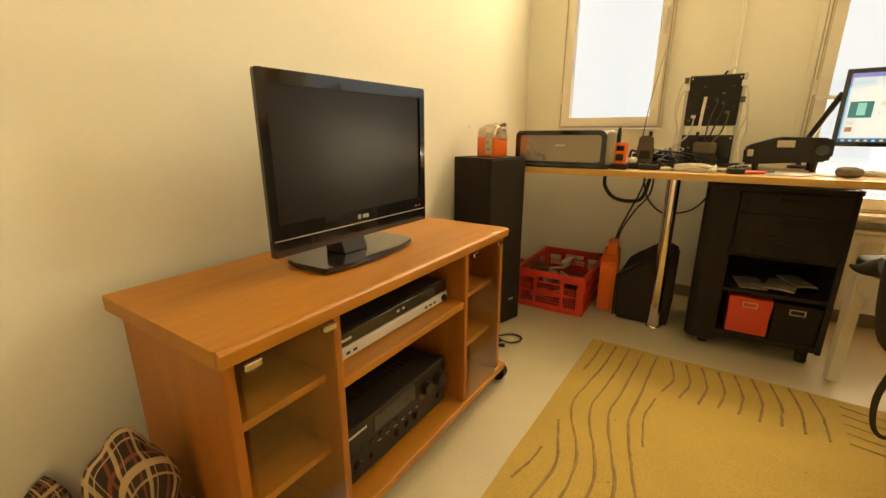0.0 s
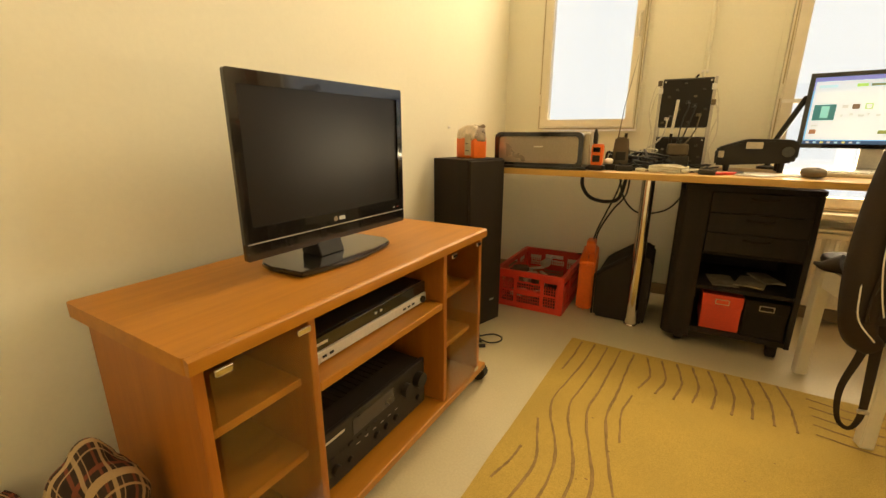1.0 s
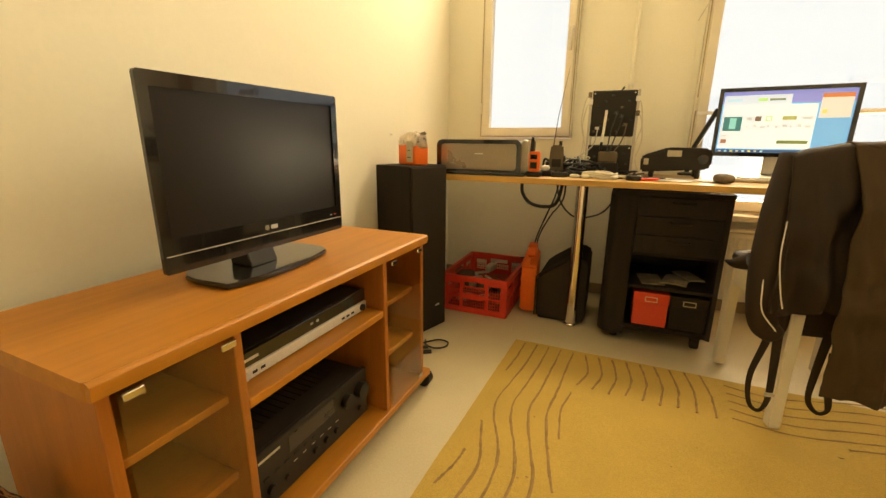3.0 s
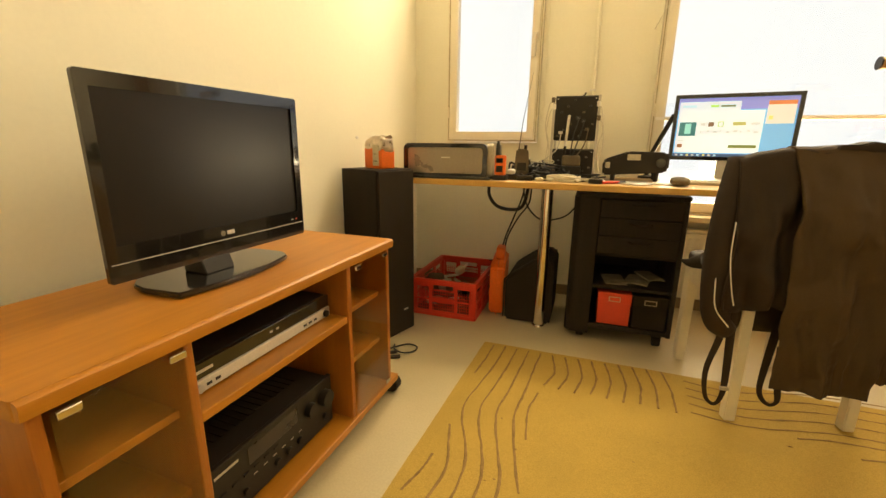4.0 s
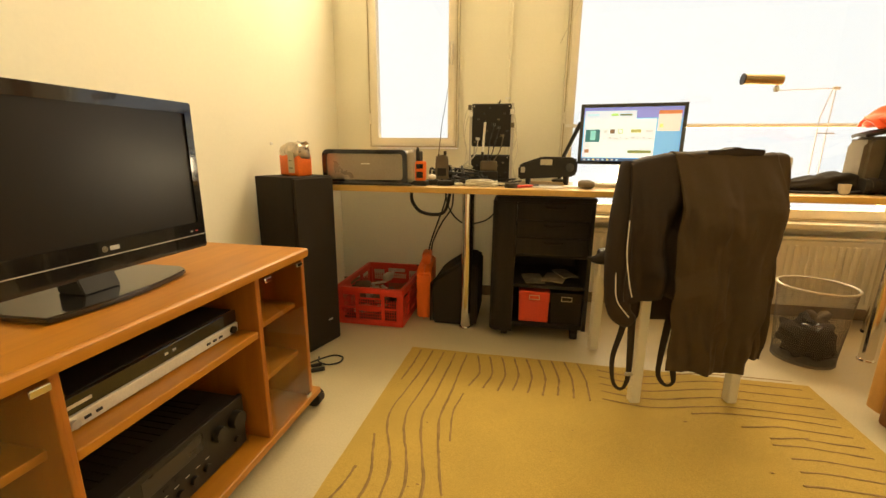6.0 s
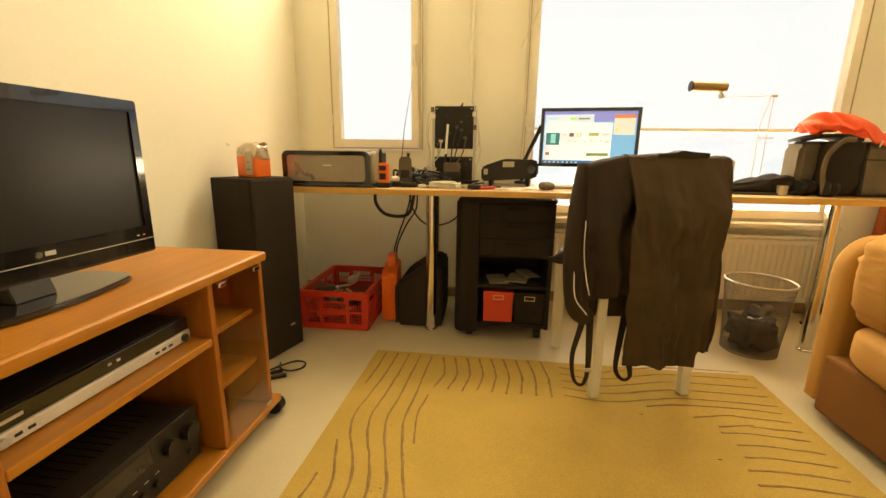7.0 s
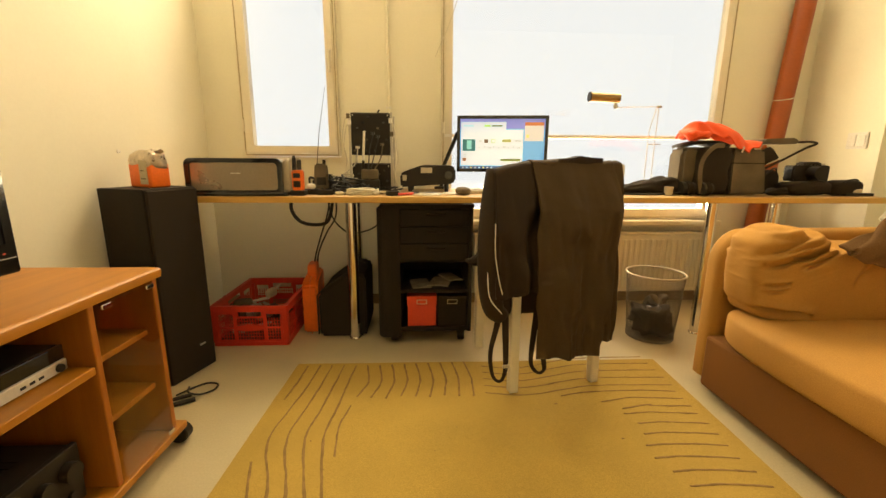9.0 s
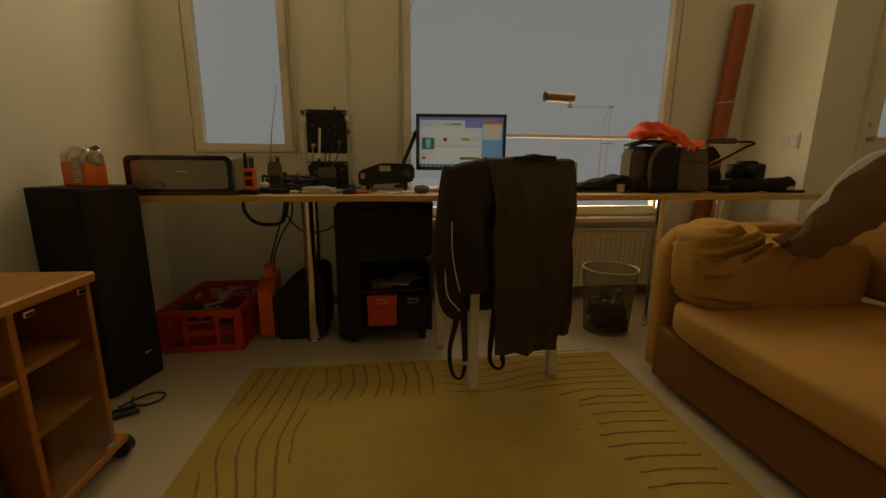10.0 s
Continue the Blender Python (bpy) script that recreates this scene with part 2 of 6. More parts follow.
def smooth_path(points, steps=8):
    """Catmull-Rom points through the given ones."""
    p = [Vector(q) for q in points]
    p = [p[0] * 2 - p[1]] + p + [p[-1] * 2 - p[-2]]
    out = []
    for i in range(1, len(p) - 2):
        for k in range(steps):
            t = k / steps
            a, b, c, d = p[i - 1], p[i], p[i + 1], p[i + 2]
            out.append(0.5 * ((2 * b) + (c - a) * t + (2 * a - 5 * b + 4 * c - d) * t * t + (3 * b - a - 3 * c + d) * t ** 3))
    out.append(p[-2])
    return out


def sweep(points, r, seg=8, bm=None, flat=1.0, up=None):
    """A round (or flattened) strand along points."""
    bm = bm or bmesh.new()
    pts = [Vector(q) for q in points]
    rings = []
    side = None
    for i, p in enumerate(pts):
        d = (pts[min(i + 1, len(pts) - 1)] - pts[max(i - 1, 0)]).normalized()
        if up is not None:
            n1 = d.cross(Vector(up))
        else:
            n1 = d.cross(Vector((0, 0, 1))) if side is None else side - d * side.dot(d)
        if n1.length < 1e-4:
            n1 = d.cross(Vector((1, 0, 0)))
        n1.normalize()
        side = n1
        n2 = n1.cross(d).normalized()
        rr = r(i / max(1, len(pts) - 1)) if callable(r) else r
        rings.append([bm.verts.new(p + n1 * rr * math.cos(2 * math.pi * k / seg) + n2 * rr * flat * math.sin(2 * math.pi * k / seg)) for k in range(seg)])
    for a, b in zip(rings, rings[1:]):
        for k in range(seg):
            bm.faces.new((a[k], a[(k + 1) % seg], b[(k + 1) % seg], b[k]))
    bm.faces.new(list(reversed(rings[0])))
    bm.faces.new(rings[-1])
    return bm


def rod(a, b, r, seg=12, bm=None):
    return sweep([a, b], r, seg, bm)


def prism(outline, lo, hi, axis="x", bm=None, bevel=0.0):
    """A closed outline pushed out along an axis; outline coordinates are the two other axes in order."""
    bm = bm or bmesh.new()

    def put(u, v, w):
        return {"x": (w, u, v), "y": (u, w, v), "z": (u, v, w)}[axis]
    a = [bm.verts.new(put(u, v, lo)) for u, v in outline]
    b = [bm.verts.new(put(u, v, hi)) for u, v in outline]
    k = len(a)
    faces = [bm.faces.new(a), bm.faces.new(list(reversed(b)))]
    for i in range(k):
        faces.append(bm.faces.new((a[i], b[i], b[(i + 1) % k], a[(i + 1) % k])))
    if bevel:
        bmesh.ops.recalc_face_normals(bm, faces=bm.faces)
        bmesh.ops.bevel(bm, geom=[e for e in bm.edges if e.verts[0] in a + b or e.verts[1] in a + b], offset=bevel, segments=2, affect="EDGES")
    return bm


def round_rect(u0, u1, v0, v1, r, n=5):
    out = []
    for cu, cv, a0 in ((u1 - r, v1 - r, 0), (u0 + r, v1 - r, 90), (u0 + r, v0 + r, 180), (u1 - r, v0 + r, 270)):
        for i in range(n + 1):
            a = radians(a0 + 90 * i / n)
            out.append((cu + r * math.cos(a), cv + r * math.sin(a)))
    return out


def ring_frame(outer, inner, lo, hi, axis="x", bm=None):
    """A flat frame between two outlines of equal length, with depth."""
    bm = bm or bmesh.new()

    def put(u, v, w):
        return {"x": (w, u, v), "y": (u, w, v), "z": (u, v, w)}[axis]
    rows = [[bm.verts.new(put(u, v, w)) for u, v in o] for o, w in ((outer, lo), (outer, hi), (inner, hi), (inner, lo))]
    k = len(outer)
    for a, b in zip(rows, rows[1:] + rows[:1]):
        for i in range(k):
            bm.faces.new((a[i], a[(i + 1) % k], b[(i + 1) % k], b[i]))
    return bm


def rect_frame(u0, u1, v0, v1, w, lo, hi, axis="y"):
    return ring_frame([(u0, v0), (u1, v0), (u1, v1), (u0, v1)], [(u0 + w, v0 + w), (u1 - w, v0 + w), (u1 - w, v1 - w), (u0 + w, v1 - w)], lo, hi, axis)


def pierced(u0, u1, v0, v1, holes, lo, hi, axis="y"):
    """A wall slab with rectangular holes (u0, u1, v0, v1), as butted blocks."""
    bm = bmesh.new()
    us = sorted({u0, u1, *(h[0] for h in holes), *(h[1] for h in holes)})
    vs = sorted({v0, v1, *(h[2] for h in holes), *(h[3] for h in holes)})
    grid = {}

    def vert(i, j, w):
        key = (i, j, w)
        if key not in grid:
            u, v = us[i], vs[j]
            grid[key] = bm.verts.new({"x": (w, u, v), "y": (u, w, v), "z": (u, v, w)}[axis])
        return grid[key]

    def solid(i, j):
        if not (0 <= i < len(us) - 1 and 0 <= j < len(vs) - 1):
            return False
        cu, cv = (us[i] + us[i + 1]) / 2, (vs[j] + vs[j + 1]) / 2
        return not any(h[0] < cu < h[1] and h[2] < cv < h[3] for h in holes)
    for i in range(len(us) - 1):
        for j in range(len(vs) - 1):
            if not solid(i, j):
                continue
            for w in (lo, hi):
                bm.faces.new((vert(i, j, w), vert(i + 1, j, w), vert(i + 1, j + 1, w), vert(i, j + 1, w)))
            for di, dj, a, b in ((-1, 0, (i, j), (i, j + 1)), (1, 0, (i + 1, j), (i + 1, j + 1)), (0, -1, (i, j), (i + 1, j)), (0, 1, (i, j + 1), (i + 1, j + 1))):
                if not solid(i + di, j + dj):
                    bm.faces.new((vert(*a, lo), vert(*b, lo), vert(*b, hi), vert(*a, hi)))
    return bm


def cloth(rows, thickness=0.006, steps=6, rough=0.004, seed=0, folds=0.0):
    """A draped sheet through rows of points, with small wrinkles and some thickness."""
    fine = [smooth_path(r, steps) for r in rows]
    cols = [smooth_path([f[i] for f in fine], steps) for i in range(len(fine[0]))]
    bm = bmesh.new()
    if folds:
        for a, c in enumerate(cols):
            for b, q in enumerate(c):
                u = 17 * a / len(cols) + 5 * b / len(c) + 2.2 * noise.noise(q * 5)
                q += Vector((-0.6, 0.2, 0.8)) * folds * (abs(math.sin(u)) ** 1.5 - 0.4 + 0.5 * noise.noise(q * 16))
    grid = [[bm.verts.new(c[j] + Vector((noise.noise(c[j] * 9 + Vector((seed, 0, 0))), noise.noise(c[j] * 9 + Vector((0, seed + 5, 0))), noise.noise(c[j] * 14 + Vector((0, 0, seed))))) * rough) for j in range(len(cols[0]))] for c in cols]
    for a, b in zip(grid, grid[1:]):
        for j in range(len(a) - 1):
            bm.faces.new((a[j], b[j], b[j + 1], a[j + 1]))
    bmesh.ops.recalc_face_normals(bm, faces=bm.faces)
    bmesh.ops.solidify(bm, geom=bm.faces[:], thickness=thickness)
    return bm


def puff(x0, x1, y0, y1, z0, z1, power=0.55, seg=(28, 16), rough=0.012, freq=7, seed=0, shape=None):
    """A stuffed, rounded body with soft dents."""
    bm = bmesh.new()
    c = Vector(((x0 + x1) / 2, (y0 + y1) / 2, (z0 + z1) / 2))
    h = Vector(((x1 - x0) / 2, (y1 - y0) / 2, (z1 - z0) / 2))

    def sp(a, e):
        return math.copysign(abs(a) ** e, a)
    rings = []
    for j in range(1, seg[1]):
        f = -math.pi / 2 + math.pi * j / seg[1]
        ring = []
        for i in range(seg[0]):
            a = 2 * math.pi * i / seg[0]
            p = Vector((sp(math.cos(f), power) * sp(math.cos(a), power), sp(math.cos(f), power) * sp(math.sin(a), power), sp(math.sin(f), power)))
            q = Vector((p.x * h.x, p.y * h.y, p.z * h.z)) + c
            d = noise.noise(q * freq + Vector((seed, seed, 0))) * rough
            q += p.normalized() * d
            if shape:
                q = shape(q, p)
            ring.append(bm.verts.new(q))
        rings.append(ring)
    lo = Vector((c.x, c.y, z0))
    hi = Vector((c.x, c.y, z1))
    if shape:
        lo, hi = shape(lo, Vector((0, 0, -1))), shape(hi, Vector((0, 0, 1)))
    lo, hi = bm.verts.new(lo), bm.verts.new(hi)
    n = seg[0]
    for a, b in zip(rings, rings[1:]):
        for i in range(n):
            bm.faces.new((a[i], a[(i + 1) % n], b[(i + 1) % n], b[i]))
    for i in range(n):
        bm.faces.new((lo, rings[0][(i + 1) % n], rings[0][i]))
        bm.faces.new((hi, rings[-1][i], rings[-1][(i + 1) % n]))
    return bm


def pillow(x0, x1, y0, y1, z0, z1, power=4.5, cuts=(110, 30, 60), shape=None):
    """A rounded cushion with an even mesh: a box grid pulled onto a superellipsoid."""
    bm = bmesh.new()
    c = Vector(((x0 + x1) / 2, (y0 + y1) / 2, (z0 + z1) / 2))
    h = Vector(((x1 - x0) / 2, (y1 - y0) / 2, (z1 - z0) / 2))
    for axis in range(3):
        u, v = [k for k in range(3) if k != axis]
        for side in (-1, 1):
            grid = []
            for i in range(cuts[u] + 1):
                row = []
                for j in range(cuts[v] + 1):
                    p = Vector((0, 0, 0))
                    p[axis], p[u], p[v] = side, 2 * i / cuts[u] - 1, 2 * j / cuts[v] - 1
                    p /= sum(abs(k) ** power for k in p) ** (1 / power)
                    q = Vector((c.x + p.x * h.x, c.y + p.y * h.y, c.z + p.z * h.z))
                    row.append(bm.verts.new(shape(q, p) if shape else q))
                grid.append(row)
            for a, b in zip(grid, grid[1:]):
                for j in range(cuts[v]):
                    bm.faces.new((a[j], b[j], b[j + 1], a[j + 1]))
    bmesh.ops.remove_doubles(bm, verts=bm.verts, dist=0.0002)
    bmesh.ops.recalc_face_normals(bm, faces=bm.faces)
    return bm


# ---- structure ----
X0, X1, X2, Y0, Y1, YB, TOP = -0.75, 2.74, 3.9, -0.75, 2.72, 2.26, 2.55
WIN1 = (-0.539, -0.007, 0.884, 2.40)
WIN2 = (0.563, 2.217, 0.53, 2.40)
DOOR = (3.02, 3.82, 0.03, 2.40)


def structure(name, bm, material, label):
    return tagged(part(name, bm, material), label, name.split("_")[0], kind="structure")


structure("floor", box(X0 - 0.3, X2 + 0.3, Y0 - 0.3, Y1 + 0.3, -0.1, 0.0), FLOOR, "pale grey-beige linoleum floor with a dull sheen")
structure("ceiling", box(X0 - 0.3, X2 + 0.3, Y0 - 0.3, Y1 + 0.3, TOP, TOP + 0.1), CEIL, "plain white painted ceiling over the whole room")
structure("wall_west", box(X0 - 0.2, X0, Y0 - 0.2, Y1 + 0.28, 0, TOP), WALL, "smooth cream painted wall behind the television")
structure("wall_north", pierced(X0, X1, 0, TOP, [WIN1, WIN2], Y1, Y1 + 0.10, "y"), WALL, "cream painted outer wall with two windows")
structure("wall_north_east", pierced(X1 + 0.2, X2, 0, TOP, [DOOR], YB, YB + 0.28, "y"), WALL, "cream painted wall with the glazed balcony door")
structure("wall_east_return", box(X1, X1 + 0.2, YB, Y1 + 0.28, 0, TOP), WALL, "short cream painted wall with a light switch")
structure("wall_east", box(X2, X2 + 0.2, Y0 - 0.2, YB + 0.28, 0, TOP), WALL, "plain cream painted wall behind the sofa")
# never in view; its distance is chosen to bounce light back towards the desk
structure("wall_south", box(X0, X2, Y0 - 0.2, Y0, 0, TOP), WALL, "unseen cream painted wall closing the room, set near to bounce light")


def window(name, hole, sash, transom=None, handle_x=None, label=""):
    x0, x1, z0, z1 = hole
    ob = thing(name, label, "window", kind="structure")
    part("window_frame", rect_frame(x0 + 0.002, x1 - 0.002, z0 + 0.002, z1 - 0.002, 0.016, 2.690, 2.80), FRAME, ob)
    # architrave
    part("casing", ring_frame([(x0 - 0.024, z0 - 0.024), (x1 + 0.024, z0 - 0.024), (x1 + 0.024, z1 + 0.024), (x0 - 0.024, z1 + 0.024)],
                              [(x0, z0), (x1, z0), (x1, z1), (x0, z1)], 2.7165, 2.7195, "y"), WALL, ob)
    # added brown strip that draws the dark gap line around the sash
    part("gap_strip", rect_frame(x0 + 0.008, x1 - 0.008, z0 + 0.008, z1 - 0.008, 0.005, 2.687, 2.6895), SASH_GAP, ob, "thin brown strip standing in for the dark sash gap")
    spans = [(z0, z1)] if transom is None else [(z0, transom - 0.004), (transom + 0.004, z1)]
    if transom:
        part("mullion", box(x0 + 0.018, x1 - 0.018, 2.692, 2.80, transom - 0.0035, transom + 0.0035, 0.001), FRAME, ob)
        # window glare is put into this rail: extra pale colour, slimmed height
        part("transom", box(x0 + 0.018, x1 - 0.018, 2.6815, 2.6835, transom - 0.0075, transom + 0.0075, 0.0008), RAIL_GLARE, ob, "slim cross rail whitened to suggest window glare")
    for lo, hi in spans:
        a, b = x0 + 0.019, x1 - 0.019
        c, d = (lo + 0.019 if lo == z0 else lo + 0.002), (hi - 0.019 if hi == z1 else hi - 0.002)
        # the rails that meet at the transom are slimmer
        e, f = (c + sash if lo == z0 else c + 0.003), (d - sash if hi == z1 else d - 0.003)
        part("sash", ring_frame([(a, c), (b, c), (b, d), (a, d)], [(a + sash, e), (b - sash, e), (b - sash, f), (a + sash, f)], 2.684, 2.735, "y"), FRAME, ob)
        pane = part("pane", box(a + sash - 0.003, b - sash + 0.003, 2.712, 2.716, e - 0.003, f + 0.003), PANE, ob)
        pane.visible_shadow = False
    if handle_x is not None:
        h = part("handle", box(handle_x - 0.011, handle_x + 0.011, 2.674, 2.6835, 1.355, 1.45, 0.003), STEEL, ob)
        part("lever", rod((handle_x, 2.664, 1.435), (handle_x, 2.664, 1.33), 0.008), STEEL, h)
        part("spindle", rod((handle_x, 2.674, 1.42), (handle_x, 2.66, 1.42), 0.006), STEEL, h)
    for z in (1.02, 1.75):
        if transom is None or z > transom:
            part("hinge", rod((x0 + 0.012, 2.682, z), (x0 + 0.012, 2.682, z + 0.06), 0.007, 8), FRAME, ob)
    return ob


window("window_1", WIN1, 0.040, None, -0.045, "narrow casement window with a beige painted frame")
window("window_2", WIN2, 0.042, 1.008, None, "wide two-part window with a beige painted frame")
sill = structure("sill", box(WIN2[0] - 0.03, WIN2[1] + 0.03, 2.62, 2.7195, 0.497, 0.527, 0.006), FRAME, "beige painted window sill above the radiator")
structure("backdrop", box(-14, 22, 14.0, 14.1, -6, 7), SKY_WHITE, "blank white overcast sky outside the windows")


# ---- balcony door, switch, pipe ----
door = thing("door_1", "beige painted balcony door with a glazed upper half", "door", kind="structure")
part("door_frame", ring_frame([(DOOR[0] + 0.002, DOOR[2]), (DOOR[1] - 0.002, DOOR[2]), (DOOR[1] - 0.002, DOOR[3] - 0.002), (DOOR[0] + 0.002, DOOR[3] - 0.002)],
                              [(DOOR[0] + 0.03, DOOR[2] + 0.03), (DOOR[1] - 0.03, DOOR[2] + 0.03), (DOOR[1] - 0.03, DOOR[3] - 0.03), (DOOR[0] + 0.03, DOOR[3] - 0.03)], YB - 0.02, YB + 0.08, "y"), FRAME, door)
leaf = part("leaf", pierced(DOOR[0] + 0.033, DOOR[1] - 0.033, DOOR[2] + 0.033, DOOR[3] - 0.033, [(DOOR[0] + 0.11, DOOR[1] - 0.11, 0.99, 2.26)], YB - 0.012, YB + 0.035), FRAME, door)
pane = part("pane", box(DOOR[0] + 0.108, DOOR[1] - 0.108, YB + 0.008, YB + 0.012, 0.988, 2.262), PANE, leaf)
pane.visible_shadow = False
part("lever", rod((3.075, YB - 0.05, 0.995), (3.16, YB - 0.05, 0.995), 0.008), STEEL, leaf)
part("rosette", rod((3.075, YB - 0.013, 0.995), (3.075, YB - 0.052, 0.995), 0.013), STEEL, leaf)
part("cylinder_lock", rod((3.075, YB - 0.013, 1.07), (3.075, YB - 0.022, 1.07), 0.014), STEEL, leaf)

sw = thing("light_switch", "white double rocker light switch on the cream wall", "switch", (X1, 2.375, 0.985))
part("plate", prism(round_rect(-0.052, 0.052, -0.042, 0.042, 0.006), -0.009, -0.001, "x"), WHITE, sw, smooth=40)
for y in (-0.025, 0.025):
    part("rocker", box(-0.014, -0.0095, y - 0.021, y + 0.021, -0.03, 0.03, 0.002), WHITE, sw)

pipe = thing("conduit", "thin cream painted cable conduit running up the wall", "conduit")
part("tube", rod((0.267, 2.708, 0.0), (0.267, 2.708, 2.54), 0.0095, 10), WALL, pipe, smooth=60)
for z in (0.4, 1.15, 1.9):
    part("clip", box(0.252, 0.282, 2.699, 2.7195, z, z + 0.012, 0.002), WHITE, pipe)

hook = thing("wall_hook", "tiny white hook stuck on the cream wall", "hook", (X0, 2.00, 0.895))
part("pad", prism(round_rect(-0.008, 0.008, -0.007, 0.007, 0.003), 0.001, 0.004, "x"), WHITE, hook, smooth=40)
part("peg", sweep(smooth_path([(0.004, 0, -0.002), (0.008, 0, -0.004), (0.010, 0, 0.001)]), 0.0015, 8), WHITE, hook, smooth=60)
cord = thing("blind_cord", "thin pale pull cord hanging beside the wide window", "cord")
part("string", sweep(smooth_path([(0.66, 2.675, 1.75), (0.60, 2.672, 1.58), (0.548, 2.70, 1.47), (0.53, 2.712, 1.43)]), 0.0022, 6), CABLE_PALE, cord, smooth=60)

# ---- radiator ----
rad = thing("radiator", "cream enamelled panel radiator under the wide window", "radiator")
RX0, RX1 = 0.76, 2.15
part("back_panel", box(RX0, RX1, 2.665, 2.69, 0.09, 0.44, 0.004), RADIATOR, rad)
part("front_panel", box(RX0, RX1, 2.630, 2.645, 0.09, 0.44, 0.005), RADIATOR, rad)
part("top_grille", box(RX0 - 0.004, RX1 + 0.004, 2.625, 2.69, 0.443, 0.458, 0.004), RADIATOR, rad)
for s in range(42):
    x = RX0 + 0.018 + s * (RX1 - RX0 - 0.036) / 41
    part("rib", box(x - 0.009, x + 0.009, 2.6235, 2.6296, 0.115, 0.415, 0.003, 1), RADIATOR, rad)
part("valve", rod((RX1 + 0.006, 2.66, 0.13), (RX1 + 0.055, 2.66, 0.13), 0.017), WHITE, rad, smooth=50)
part("pipe", rod((RX1 + 0.03, 2.66, 0.002), (RX1 + 0.03, 2.66, 0.115), 0.008), RADIATOR, rad, smooth=50)
for x in (RX0 + 0.2, RX1 - 0.2):
    part("bracket", box(x - 0.015, x + 0.015, 2.691, 2.7195, 0.16, 0.40), RADIATOR, rad)

# ---- rug ----
rug = thing("rug", "mustard yellow short-pile rug with wavy brown lines", "rug", (0, 0, 0))
RUG_C = [(-0.085, 1.925), (1.475, 1.905), (1.375, -0.35), (-0.185, -0.33)]
bm = bmesh.new()
N = 26
grid = []
for i in range(N + 1):
    row = []
    for j in range(N + 1):
        u, v = i / N, j / N
        a = Vector(RUG_C[0]).lerp(Vector(RUG_C[1]), u)
        b = Vector(RUG_C[3]).lerp(Vector(RUG_C[2]), u)
        p = a.lerp(b, v)
        row.append(bm.verts.new((p.x + 0.003 * noise.noise((p.x * 9, p.y * 9, 0)), p.y + 0.003 * noise.noise((p.x * 9, p.y * 9, 5)), 0.008 + 0.0012 * noise.noise((p.x * 6, p.y * 6, 2)))))
    grid.append(row)
for i in range(N):
    for j in range(N):
        bm.faces.new((grid[i][j], grid[i + 1][j], grid[i + 1][j + 1], grid[i][j + 1]))
edge = [e for e in bm.edges if e.is_boundary]
ext = bmesh.ops.extrude_edge_only(bm, edges=edge)["geom"]
for v in [g for g in ext if isinstance(g, bmesh.types.BMVert)]:
    v.co.z = 0.0005
part("woven_sheet", bm, RUG, rug)


def rug_line(points, r=0.0052):
    pts = [p + Vector((0.0022 * noise.noise(p * 26), 0.0022 * noise.noise(p * 26 + Vector((9, 0, 0))), 0)) for p in smooth_path([(x, y, 0.0088) for x, y in points], 10)]
    part("line", sweep(pts, lambda t: r * (0.75 + 0.35 * noise.noise((t * 13, points[0][0] * 7, points[0][1] * 5))), 6, flat=0.28, up=(0, 0, 1)), RUG_LINE, rug)


# lines that start at the far hem and wind along one side
for i in range(4):
    x = 0.012 + 0.051 * i
    rug_line([(x, 1.908 - 0.003 * i), (x - 0.012, 1.74), (x - 0.034 + 0.004 * i, 1.58), (x - 0.052 + 0.006 * i, 1.46), (x - 0.035 + 0.004 * i, 1.36), (x + 0.012 - 0.003 * i, 1.24), (x + 0.03, 1.13)]
             + ([(x + 0.01, 0.95), (x - 0.04, 0.78), (x - 0.02, 0.6)] if i < 3 else []))
rug_line([(-0.040, 1.905), (-0.046, 1.77), (-0.06, 1.65)])
rug_line([(0.19, 1.60), (0.171, 1.484), (0.184, 1.338)], 0.004)
rug_line([(-0.054, 1.328), (-0.027, 1.235), (-0.006, 1.132), (-0.03, 0.98)])
rug_line([(-0.060, 1.190), (-0.066, 1.128), (-0.09, 1.04)])
for i in range(9):
    x = 0.214 + 0.0515 * i
    s = -0.012 + 0.003 * i
    rug_line([(x, 1.898 + 0.002 * i), (x + 0.016, 1.80), (x + 0.017, 1.745), (x + s, 1.655 - 0.006 * (i % 3))])
# lines that run from one end hem inwards
for i in range(5):
    y = 1.872 - 0.052 * i
    rug_line([(0.70 - 0.004 * i, y), (0.80, y - 0.022), (0.90, y - 0.012), (1.08, y + 0.045 - 0.004 * i), (1.24, y + 0.056 - 0.006 * i), (1.43, y + 0.055 - 0.008 * i)], 0.005)
for i, a in enumerate((0.965, 1.10, 1.16)):
    y = 1.63 - 0.045 * i
    rug_line([(a, y), (a + 0.11, y + 0.022), (1.27, y + 0.026 - 0.006 * i), (1.415, y + 0.012 - 0.004 * i)])
for i in range(16):
    y = 1.51 - 0.0555 * i
    s = 0.02 * math.sin(i * 1.3)
    rug_line([(1.15 + s, y), (1.22 + s, y + 0.004), (1.31, y - 0.001), (1.405 - 0.003 * i + 0.4 * s, y - 0.012)])

lint = bmesh.new()
random.seed(77)
